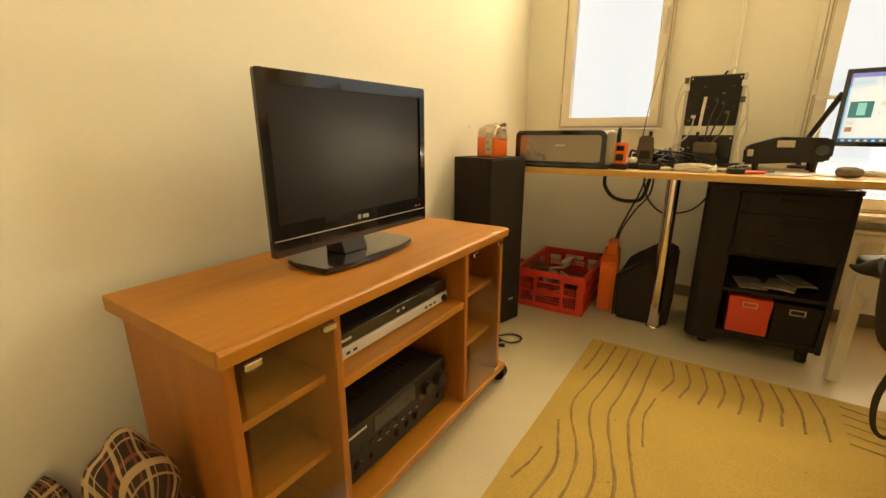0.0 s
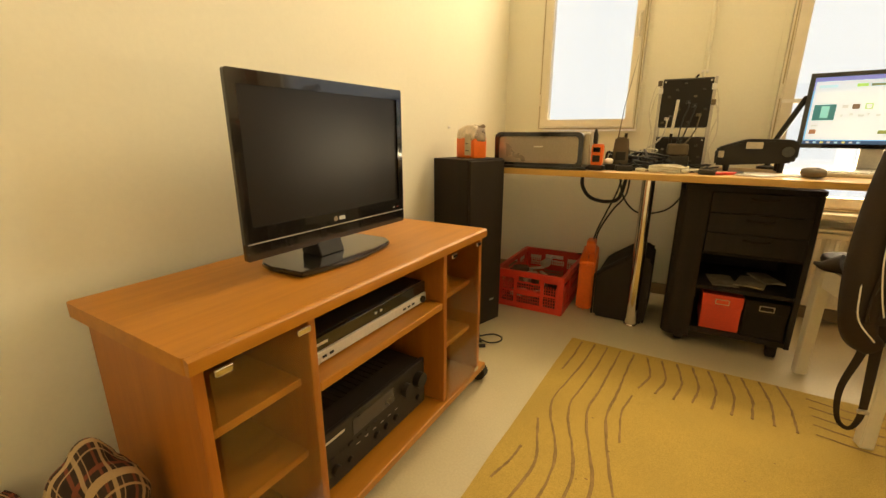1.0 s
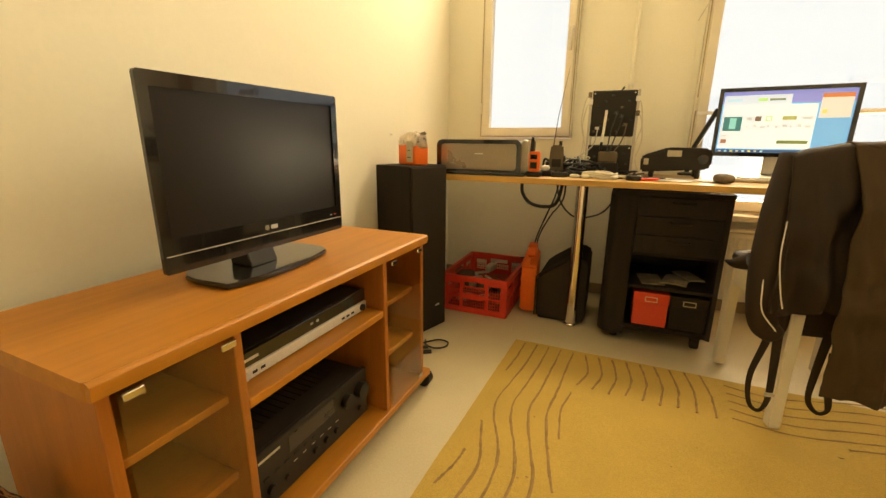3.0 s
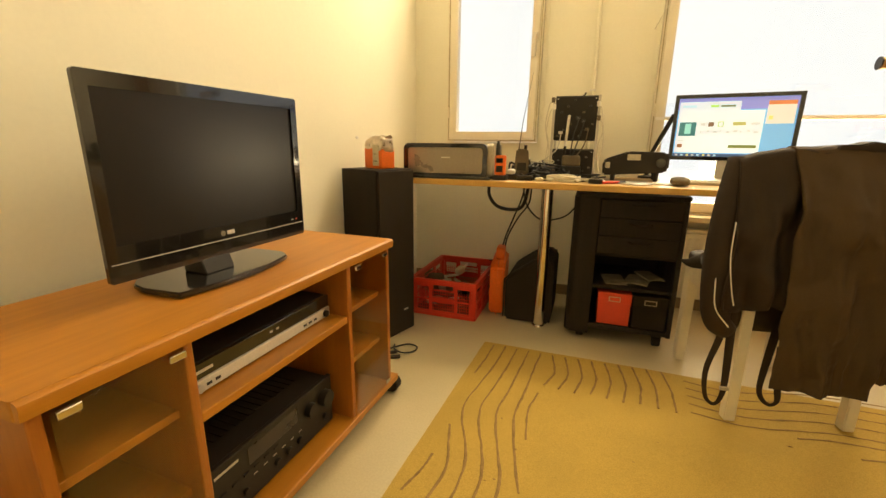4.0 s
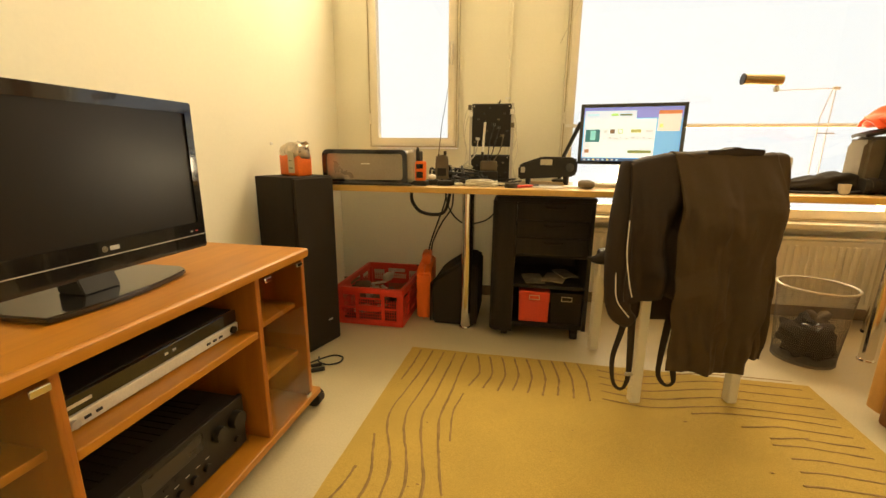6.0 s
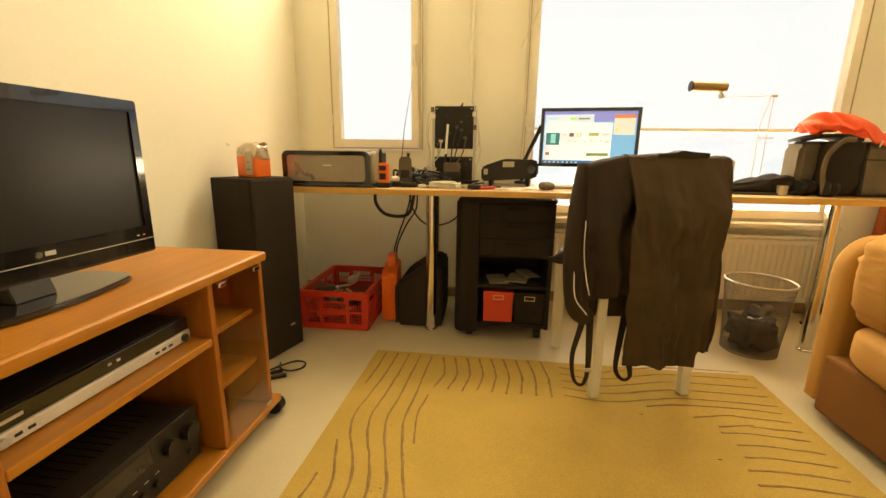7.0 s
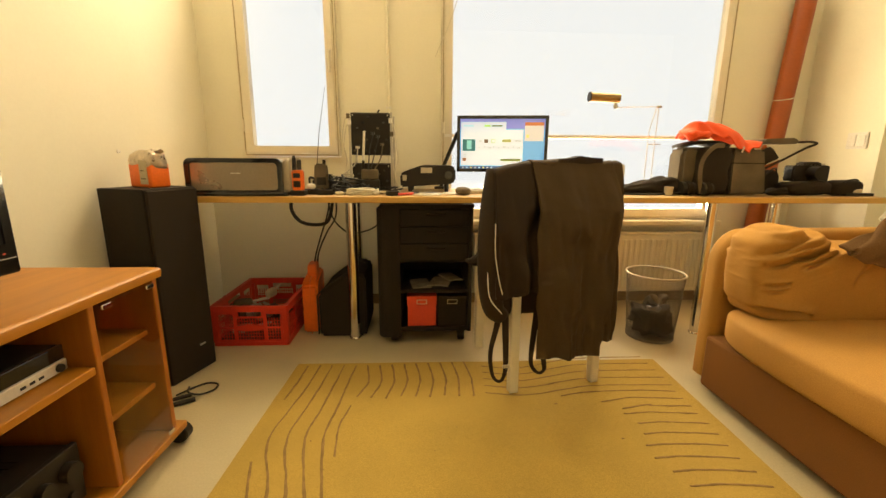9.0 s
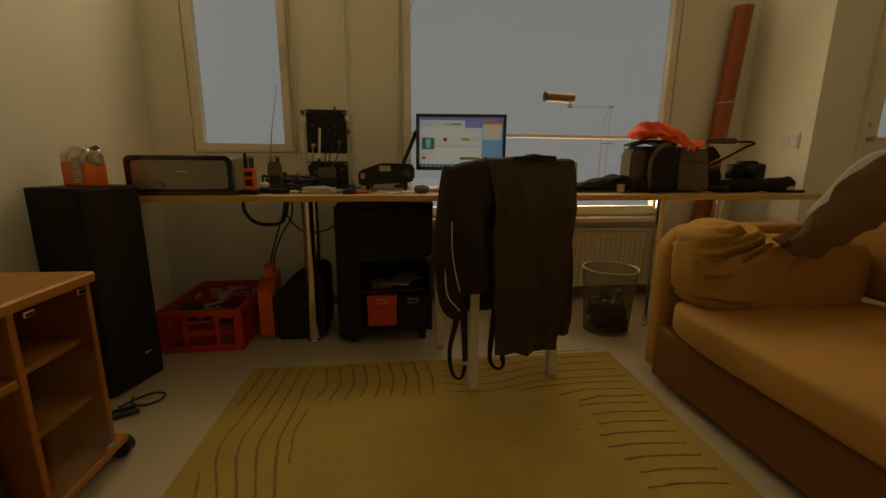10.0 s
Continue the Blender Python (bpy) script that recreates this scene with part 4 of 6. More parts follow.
for i in range(14):
    random.seed(40 + i)
    x, y = -0.37 + random.uniform(-0.11, 0.09), 2.36 + random.uniform(-0.16, 0.16)
    z = 0.017 + 0.021 * (i // 2)
    ob = thing("tool", "grey hand tool lying loose in the red crate", "tool", (x, y, z), random.uniform(0, 180), "tools in the crate")
    L = random.uniform(0.06, 0.10)
    part("grip", puff(-L, 0.0, -0.018, 0.018, 0.0, 0.045, 0.6, (16, 10), 0.003, 20, i), (BLACK, BEIGE, BAG)[i % 3], ob, smooth=60)
    part("shaft", rod((-0.01, 0, 0.022), (L * 0.9, 0.01, 0.026), 0.007), STEEL, ob, smooth=50)

# ---- cases beside the crate ----
oc = thing("orange_case", "bright orange plastic tool case standing upright", "tool case", (-0.125, 2.40, 0), 6)
part("shell", prism([(-0.13, 0.004), (0.13, 0.004), (0.14, 0.02), (0.135, 0.26), (0.12, 0.285), (-0.10, 0.275), (-0.135, 0.25), (-0.14, 0.02)], -0.038, 0.038, "x", bevel=0.01), ORANGE, oc, smooth=40)
part("seam", prism([(-0.142, 0.003), (0.142, 0.003), (0.138, 0.288), (-0.138, 0.278)], -0.002, 0.002, "x"), ORANGE, oc)
part("handle", prism(round_rect(-0.06, 0.05, 0.275, 0.342, 0.02), -0.018, 0.026, "x", bevel=0.006), ORANGE, oc, smooth=40)
for y in (-0.08, 0.07):
    part("rib", box(0.0385, 0.0415, y - 0.008, y + 0.008, 0.03, 0.24, 0.001), ORANGE, oc)

bc = thing("black_case", "black soft equipment bag standing under the desk", "bag", (0.055, 2.36, 0), 0)
bm = prism([(-0.112, 0.003), (0.11, 0.003), (0.118, 0.02), (0.118, 0.31), (0.10, 0.33), (0.035, 0.335), (-0.085, 0.25), (-0.115, 0.22)], -0.145, 0.17, "y", bevel=0.012)
part("body", bm, CLOTH_BLACK, bc, smooth=50)
part("zip", sweep([(-0.117, -0.148, 0.02), (-0.117, -0.148, 0.22), (-0.087, -0.148, 0.253), (0.035, -0.148, 0.338)], 0.004, 6), BLACK, bc)
part("strap", sweep(smooth_path([(0.02, 0.0, 0.333), (0.05, 0.01, 0.352), (0.09, 0.02, 0.350), (0.11, 0.02, 0.325)]), 0.007, 8, flat=0.5), CLOTH_BLACK, bc, smooth=60)

# ---- chair with clothes ----
chair = thing("chair", "white painted wooden chair with a black seat pad", "chair", (0.918, 1.905, 0.0085), 11)
for x in (-0.172, 0.172):
    part("back_leg", prism([(-0.222, 0.0), (-0.188, 0.0), (-0.178, 0.42), (-0.195, 0.848), (-0.220, 0.848), (-0.214, 0.42)], x - 0.017, x + 0.017, "x", bevel=0.003), CHAIR, chair)
    part("front_leg", prism([(0.178, 0.0), (0.212, 0.0), (0.216, 0.405), (0.170, 0.405)], x - 0.018, x + 0.018, "x", bevel=0.003), CHAIR, chair)
    part("side_rail", box(x - 0.011, x + 0.011, -0.176, 0.168, 0.345, 0.402, 0.002), CHAIR, chair)
part("front_rail", box(-0.152, 0.152, 0.180, 0.202, 0.345, 0.402, 0.002), CHAIR, chair)
part("seat", prism(round_rect(-0.195, 0.195, -0.172, 0.222, 0.02), 0.406, 0.422, "z"), CHAIR, chair, smooth=40)
part("seat_pad", puff(-0.205, 0.205, -0.17, 0.235, 0.4225, 0.468, 0.35, (36, 12), 0.003, 8, 1), COAT_BLACK, chair, "black seat pad", smooth=60)
part("top_rail", prism(round_rect(-0.208, 0.222, 0.775, 0.853, 0.012), -0.222, -0.196, "y", bevel=0.003), CHAIR, chair, smooth=40)
part("mid_rail", box(-0.154, 0.154, -0.212, -0.194, 0.60, 0.66, 0.003), CHAIR, chair)


def drape(x0, x1, top, front, back, y_front, folds, amp, seed, flare=0.0, steps=(44, 60), thick=0.006, drop=0.0, narrow=0.0, lean=0.0):
    """Cloth thrown over the chair's top rail: front(u) and back(u) give the hem heights on both sides."""
    bm = bmesh.new()
    nu, nv = steps
    rows = []
    for i in range(nu + 1):
        u = i / nu
        x = x0 + (x1 - x0) * u
        rise = top + 0.010 * noise.noise((u * 4, seed, 1))
        f, b = front(u), back(u)
        total = (rise - f) + (rise - b) + 0.05
        row = []
        for j in range(nv + 1):
            s = j / nv * total
            if s < rise - b:
                y, z = -0.182, b + s
            elif s < rise - b + 0.05:
                t = (s - (rise - b)) / 0.05
                a = math.pi * t
                y, z = -0.208 + 0.026 * math.cos(a), rise + 0.016 * math.sin(a)
            else:
                t = s - (rise - b) - 0.05
                y, z = -0.234 - 0.02 * min(1, t / 0.2), rise - t
                k = min(1, t / 0.15)
                y += (y_front + 0.234) * k * 0.5 - amp * k * (math.sin(folds * u * math.pi + seed + 1.2 * noise.noise((u * 3, z * 3, seed))) * (0.4 + t) + 0.9 * noise.noise((u * 5 + seed, z * 7, 3)))
                y -= k * 0.005 * (0.35 - abs(noise.noise((u * 2.6 + z * 4, z * 15 + u * 3, seed + 21)))) * (1 if folds < 3 else 0.5)
                y -= k * 0.0035 * (0.35 - abs(noise.noise((u * 4 - z * 3, z * 34 - u * 4, seed + 5))))
                y -= k * (0.012 * noise.noise((u * 2.2 + z * 1.5, z * 15, seed + 8)) + 0.019 * noise.noise((u * 4.5 + z * 2.2, z * 4, seed + 3)) + 0.010 * noise.noise((u * 11 + z * 5, z * 8, seed + 6)))
            spread = 1 + flare * max(0, rise - z) * (1 if s > rise - b else 0)
            xx = (x0 + x1) / 2 + (x - (x0 + x1) / 2) * spread + lean * (1 - u) * max(0, 0.55 - z) * (1 if s > rise - b else 0) + 0.010 * noise.noise((z * 6, u * 2, seed)) - narrow * u * max(0, 0.62 - z) * (1 if s > rise - b else 0)
            row.append(bm.verts.new((xx, y, z - drop * (1 - u) ** 3 * min(1, max(0, (z - 0.55) / 0.3)))))
        rows.append(row)
    for a, b in zip(rows, rows[1:]):
        for j in range(nv):
            bm.faces.new((a[j], b[j], b[j + 1], a[j + 1]))
    bmesh.ops.recalc_face_normals(bm, faces=bm.faces)
    bmesh.ops.solidify(bm, geom=bm.faces[:], thickness=thick)
    return bm


CH = (0.918, 1.905, 0.0085)
jacket = thing("black_jacket", "black softshell jacket with pale piping over the chair back", "jacket", CH, 11)
part("shell", drape(-0.282, -0.03, 0.850, lambda u: 0.40 + 0.06 * noise.noise((u * 3, 1, 1)), lambda u: 0.52, -0.27, 4.5, 0.022, 2.0, 0.02, drop=0.035), COAT_BLACK, jacket, smooth=180)
part("sleeve", sweep(smooth_path([(-0.265, -0.19, 0.83), (-0.285, -0.215, 0.68), (-0.288, -0.225, 0.50), (-0.272, -0.23, 0.36), (-0.235, -0.235, 0.315)]), lambda t: 0.030 + 0.012 * math.sin(3 * t) - 0.014 * max(0, t - 0.7), 12), COAT_BLACK, jacket, smooth=180)
part("piping", sweep(smooth_path([(-0.305, -0.252, 0.55), (-0.306, -0.262, 0.47), (-0.297, -0.268, 0.40), (-0.255, -0.272, 0.345)]), 0.0019, 6), WHITE, jacket, "thin pale reflective piping")
part("piping", sweep(smooth_path([(-0.292, -0.282, 0.66), (-0.290, -0.284, 0.56), (-0.276, -0.290, 0.47), (-0.262, -0.290, 0.42)]), 0.0017, 6), WHITE, jacket, "thin pale reflective piping")

pack = thing("backpack", "black backpack hanging by its straps from the chair", "backpack", CH, 11)
part("body", puff(-0.26, 0.03, -0.215, -0.11, 0.30, 0.60, 0.55, (30, 18), 0.012, 9, 6), COAT_BLACK, pack, smooth=180)
for loop in ([(-0.235, -0.225, 0.42), (-0.256, -0.24, 0.30), (-0.281, -0.245, 0.19), (-0.270, -0.245, 0.10), (-0.240, -0.245, 0.072), (-0.222, -0.245, 0.11), (-0.221, -0.24, 0.20), (-0.226, -0.225, 0.40)],
             [(-0.10, -0.235, 0.34), (-0.122, -0.25, 0.20), (-0.124, -0.255, 0.13), (-0.096, -0.257, 0.094), (-0.072, -0.257, 0.106), (-0.078, -0.255, 0.16), (-0.08, -0.24, 0.28)]):
    part("strap", sweep(smooth_path(loop), lambda t: 0.0055 + 0.009 * abs(2 * t - 1) ** 1.2, 8, flat=0.14, up=(0, 1, 0.05)), COAT_BLACK, pack, smooth=40)
part("strap_end", sweep(smooth_path([(-0.27, -0.10, 0.50), (-0.30, -0.07, 0.485), (-0.325, -0.06, 0.490)]), lambda t: 0.026 * (1 - t) + 0.003, 8), CLOTH_BLACK, pack, smooth=60)
part("buckle", box(-0.233, -0.208, -0.253, -0.243, 0.125, 0.136, 0.002), SILVER, pack)

coat = thing("brown_trousers", "dark brown outdoor trousers draped over the chair back", "trousers", CH, 11)
part("cloth", drape(-0.148, 0.165, 0.850, lambda u: 0.168 + 0.008 * math.sin(6 * u) + 0.004 * u, lambda u: 0.50, -0.352, 2.6, 0.013, 5.0, 0.0, (90, 200), narrow=0.12, lean=0.06), COAT, coat, smooth=180)
part("back_leg", drape(0.06, 0.200, 0.846, lambda u: 0.218 - 0.030 * u, lambda u: 0.45, -0.25, 2.5, 0.010, 8.0, 0.0, (40, 120), narrow=-0.02), COAT, coat, smooth=180)
part("waistband", prism([(-0.055, 0.852), (-0.05, 0.868), (0.01, 0.872), (0.03, 0.880), (0.06, 0.875), (0.125, 0.872), (0.115, 0.852)], -0.236, -0.184, "y", bevel=0.004), COAT_BLACK, coat, "folded dark waistband", smooth=60)

# ---- sofa ----
sofa = thing("sofa", "ochre velour sofa with a rounded arm and loose bolster", "sofa", (0, 0, 0))


part("base", box(1.518, 2.38, 0.10, 1.66, 0.030, 0.232, 0.012), SOFA_SHADED, sofa, "darker ochre base panel with shade painted in")
part("seat_cushion", puff(1.475, 2.30, 0.08, 1.655, 0.226, 0.370, 0.33, (90, 28), 0.006, 4, 1), SOFA, sofa, smooth=180)


def arm_rest(y0, y1, r):
    """A padded slab whose front end curves over the top, with softly rounded rims."""
    bm = bmesh.new()
    rings = []
    n = 7
    quarter = [math.pi / 2 * k / n for k in range(n + 1)]
    layers = [(y0 + r * (1 - math.cos(a)), r * (1 - math.sin(a))) for a in quarter]
    layers += [(y1 - r * (1 - math.cos(a)), r * (1 - math.sin(a))) for a in reversed(quarter)]
    for y, d in layers:
        x = 1.535 + d
        prof = [(x, 0.05), (x, 0.20), (x, 0.35), (x, 0.50)]
        prof += [(1.645 - (0.11 - d) * math.cos(radians(a)), 0.50 + (0.128 - d) * math.sin(radians(a))) for a in range(6, 91, 6)]
        prof += [(1.9, 0.630 - d), (2.15, 0.632 - d), (2.38, 0.632 - d), (2.38, 0.05)]
        rings.append([bm.verts.new((u, y, z)) for u, z in prof])
    m = len(rings[0])
    for a, b in zip(rings, rings[1:]):
        for k in range(m):
            bm.faces.new((a[k], b[k], b[(k + 1) % m], a[(k + 1) % m]))
    bm.faces.new(rings[0])
    bm.faces.new(list(reversed(rings[-1])))
    bmesh.ops.recalc_face_normals(bm, faces=bm.faces)
    return bm


part("arm", arm_rest(1.664, 1.750, 0.032), SOFA, sofa, smooth=75)
part("arm", arm_rest(-0.03, 0.079, 0.032), SOFA, sofa, smooth=75)
part("backrest", box(2.22, 2.40, 0.085, 1.66, 0.37, 0.80, 0.05, 4), SOFA, sofa, smooth=50)
for x in (1.60, 2.30):
    for y in (0.20, 1.52):
        part("leg", lathe([(0.02, 0.0), (0.026, 0.0295)], (x, y, 0), 14), BLACK, sofa)

bol = thing("bolster_cushion", "large ochre velour bolster cushion with gathered folds", "cushion")


CREASES = ((1.548, 0.545, 1.80, 0.628, 0.026, 0.009), (1.60, 0.592, 1.78, 0.636, 0.015, 0.007), (1.575, 0.634, 1.72, 0.645, 0.010, 0.008), (1.66, 0.545, 1.81, 0.612, 0.015, 0.008),
           (1.535, 0.585, 1.66, 0.640, 0.014, 0.009), (1.555, 0.480, 1.61, 0.486, 0.010, 0.006), (1.56, 0.462, 1.60, 0.466, 0.008, 0.005), (1.55, 0.402, 1.70, 0.384, 0.016, 0.009), (1.84, 0.49, 1.90, 0.57, 0.008, 0.012),
           (1.72, 0.605, 1.84, 0.624, 0.014, 0.007), (1.56, 0.652, 1.66, 0.665, 0.007, 0.007))


def gathered(q, p):
    """Narrow towards the far end, with creases that run together at the gathered seam."""
    k = min(1, max(0, (q.x - 1.57) / 0.30))
    q.z = 0.366 + (q.z - 0.366) * (1 - 0.24 * k * k * (3 - 2 * k))
    # the end leans: its upper part bulges out, its lower part is drawn in
    q.x += max(0, -p.x) * (0.048 * max(0, -p.z) ** 2 - 0.010 * max(0, 1 - abs(p.z - 0.3)))
    d = 0.0
    wx, wz = q.x + 0.008 * noise.noise(q * 22), q.z + 0.006 * noise.noise(q * 18 + Vector((3, 1, 0)))
    for ax, az, bx, bz, deep, wide in CREASES:
        vx, vz = bx - ax, bz - az
        n = math.hypot(vx, vz)
        t = ((wx - ax) * vx + (wz - az) * vz) / (n * n)
        o = ((wz - az) * vx - (wx - ax) * vz) / n
        c = min(1, max(0, t))
        past = abs(t - c) * n
        fade = math.exp(-(past / 0.012) ** 2) * (0.35 + 0.65 * math.sin(math.pi * min(1, max(0, 0.08 + 0.84 * c))))
        d += 1.7 * deep * fade * (0.5 * math.exp(-((o - 2 * wide) / (1.6 * wide)) ** 2) - math.exp(-(o / wide) ** 2))
    flow = Vector((q.x * 7, q.y * 10, (q.z - 0.32 * q.x) * 46))
    d += 0.0045 * (0.3 - abs(noise.noise(flow))) * min(1, max(0, (q.z - 0.45) / 0.12))
    d += 0.007 * noise.noise(q * 6) + 0.004 * noise.noise(q * 14)
    q = q + p.normalized() * d
    q.z = max(0.3665, q.z)
    return q


part("cover", pillow(1.522, 2.215, 1.452, 1.655, 0.315, 0.676, 5.0, (220, 40, 120), gathered), SOFA, bol, smooth=180)

thr = thing("throw_blanket", "dark brown fleece blanket thrown over the sofa back", "blanket")
part("fleece", cloth([
    [(1.735, 1.435, 0.612), (1.838, 1.435, 0.668), (1.912, 1.435, 0.750), (2.03, 1.45, 0.850), (2.20, 1.45, 0.905), (2.40, 1.45, 0.925)],
    [(1.745, 1.415, 0.604), (1.84, 1.405, 0.628), (1.92, 1.40, 0.678), (2.04, 1.40, 0.765), (2.20, 1.38, 0.860), (2.40, 1.36, 0.900)],
    [(1.760, 1.42, 0.592), (1.845, 1.415, 0.556), (1.93, 1.41, 0.588), (2.05, 1.40, 0.650), (2.20, 1.35, 0.760), (2.40, 1.30, 0.860)]], 0.010, 12, 0.010, 2, 0.011), THROW, thr, smooth=180)
part("lining", cloth([[(1.86, 1.45, 0.700), (1.925, 1.45, 0.775), (2.03, 1.465, 0.872), (2.20, 1.465, 0.925)], [(1.87, 1.435, 0.690), (1.932, 1.43, 0.755), (2.04, 1.44, 0.845), (2.20, 1.44, 0.900)]], 0.006, 8, 0.006, 5), PAPER, thr, "pale turned-out lining", smooth=180)

# ---- waste bin ----
wb = thing("waste_bin", "round wire-mesh waste bin with dark rubbish inside", "waste bin", (1.61, 2.18, 0))
bm = bmesh.new()
for k in range(110):
    a = 2 * math.pi * k / 110
    for s in (1, -1):
        b = a + s * 0.55
        sweep([(0.110 * math.cos(a), 0.110 * math.sin(a), 0.006), (0.122 * math.cos((a + b) / 2), 0.122 * math.sin((a + b) / 2), 0.165), (0.134 * math.cos(b), 0.134 * math.sin(b), 0.328)], 0.00042, 3, bm)
for k in range(30):
    z = 0.018 + 0.0104 * k
    r = 0.110 + 0.024 * z / 0.328
    sweep([(r * math.cos(2 * math.pi * i / 40), r * math.sin(2 * math.pi * i / 40), z) for i in range(41)], 0.00042, 3, bm)
part("mesh_wall", bm, MESH, wb, "open wire mesh")
part("rim", sweep([(0.1345 * math.cos(2 * math.pi * i / 48), 0.1345 * math.sin(2 * math.pi * i / 48), 0.330) for i in range(49)], 0.005, 8), BEIGE, wb, "pale metal rim", smooth=60)
part("base", lathe([(0.112, 0.0), (0.113, 0.012), (0.10, 0.014)], (0, 0, 0), 40), MESH, wb)
rub = thing("rubbish", "crumpled dark plastic rubbish in the bin", "rubbish", (1.61, 2.18, 0.015))
part("crumple", puff(-0.09, 0.085, -0.09, 0.09, 0.0, 0.165, 0.8, (30, 20), 0.05, 22, 5), CLOTH_BLACK, rub, smooth=40)
part("wrapper", puff(-0.05, 0.055, -0.085, -0.02, 0.10, 0.16, 0.8, (18, 12), 0.03, 30, 9), BLACK_GLOSS, rub, smooth=40)
part("wrapper", puff(0.02, 0.09, 0.0, 0.07, 0.12, 0.19, 0.8, (18, 12), 0.03, 30, 4), BAG, rub, smooth=40)

# ---- cardboard tube in the corner ----
tube = thing("cardboard_tube", "long reddish-brown cardboard tube leaning in the corner", "tube")
lo, hi = Vector((2.448, 2.660, 0.004)), Vector((2.578, 2.662, 1.755))
part("wall", sweep([lo.lerp(hi, k / 12) for k in range(13)], 0.049, 28), CARD_TUBE, tube, smooth=60)
part("end_cap", sweep([hi, hi + (hi - lo).normalized() * 0.008], 0.051, 28), BEIGE, tube)
c = lo.lerp(hi, 0.70)
part("string", sweep([c + Vector((0.051 * math.cos(a), 0.051 * math.sin(a), 0.012 * math.sin(a + 1))) for a in [2 * math.pi * k / 24 for k in range(25)]], 0.003, 6), CABLE_PALE, tube)

# ---- baseboard ----
structure("baseboard", box(X0 + 0.001, X1 - 0.001, 2.707, 2.7195, 0.001, 0.062, 0.003), mat("brown_baseboard", (0.26, 0.19, 0.11), 0.5, vary=0.08), "low brown baseboard along the window wall")

# ---- things on the desk ----
DT = 0.7165
prn = thing("printer", "silver-grey desktop printer with a black rounded front surround", "printer", (-0.328, 2.052, DT), 2)
part("body", prism(round_rect(-0.195, 0.185, 0.0, 0.152, 0.022), 0.012, 0.26, "y", bevel=0.006), BEIGE, prn, smooth=40)
part("surround", ring_frame(round_rect(-0.2, 0.19, 0.0, 0.156, 0.026), round_rect(-0.181, 0.171, 0.024, 0.138, 0.016), -0.006, 0.0115, "y"), BLACK_GLOSS, prn, "glossy black surround", smooth=40)
part("front_panel", prism(round_rect(-0.180, 0.170, 0.025, 0.137, 0.015), 0.0, 0.0112, "y"), mat("satin_silver", (0.36, 0.31, 0.24), 0.3, metal=0.6, vary=0.05, bump=0.02), prn, "satin silver front flap", smooth=40)
part("tray", box(-0.19, 0.21, -0.012, 0.03, 0.0, 0.016, 0.005), BLACK_GLOSS, prn)
part("marking", box(-0.02, 0.02, -0.0012, -0.0002, 0.092, 0.097), WHITE, prn)
part("side_cheek", prism(round_rect(0.03, 0.25, 0.012, 0.158, 0.02), 0.1855, 0.212, "x", bevel=0.005), BEIGE, prn, smooth=40)
part("side_slot", box(0.2122, 0.2145, 0.16, 0.235, 0.06, 0.15, 0.002), BLACK, prn)

wt = thing("walkie_talkie", "orange two-way radio standing in a black cradle", "radio", (-0.086, 2.10, DT), -6)
part("cradle", box(-0.032, 0.032, -0.025, 0.03, 0.0, 0.022, 0.006), BLACK, wt)
part("case", prism(round_rect(-0.023, 0.023, 0.018, 0.108, 0.010), -0.014, 0.016, "y", bevel=0.004), ORANGE, wt, smooth=40)
part("antenna", lathe([(0.009, 0.105), (0.008, 0.15), (0.005, 0.168)], (-0.014, 0.002, 0), 12), BLACK, wt, smooth=50)
part("screen", box(-0.015, 0.015, -0.0155, -0.0142, 0.075, 0.095, 0.001), BLACK_GLOSS, wt)
part("key_pad", box(-0.015, 0.015, -0.0152, -0.0142, 0.035, 0.062, 0.001), BLACK, wt)

hr = thing("handheld_scanner", "grey handheld radio with a long thin aerial", "radio", (-0.006, 2.19, DT), 8)
part("stand", box(-0.05, 0.05, -0.035, 0.045, 0.0, 0.014, 0.005), BLACK, hr)
part("case", prism([(-0.032, 0.014), (0.032, 0.014), (0.030, 0.10), (0.026, 0.135), (-0.026, 0.135), (-0.030, 0.10)], -0.016, 0.020, "y", bevel=0.006), BAG, hr, smooth=40)
part("aerial", sweep([(-0.016, 0.002, 0.132), (-0.004, 0.015, 0.26), (0.03, 0.05, 0.47)], lambda t: 0.0018 * (1 - t) + 0.0006, 8), BAG, hr, smooth=60)
part("knob", lathe([(0.007, 0.135), (0.007, 0.152)], (0.014, 0.002, 0), 12), BLACK, hr, smooth=40)
part("grille", box(-0.02, 0.02, -0.0185, -0.0162, 0.04, 0.075, 0.001), BLACK, hr)

rack = thing("equipment_rack", "black desktop rack holding two black units", "rack", (0.208, 2.40, DT), 0)
for x in (-0.098, 0.098):
    for y in (-0.095, 0.10):
        part("post", box(x - 0.005, x + 0.005, y - 0.005, y + 0.005, 0.0, 0.372 - (0.03 if x < 0 else 0), 0.001), SILVER, rack, "thin silver post")
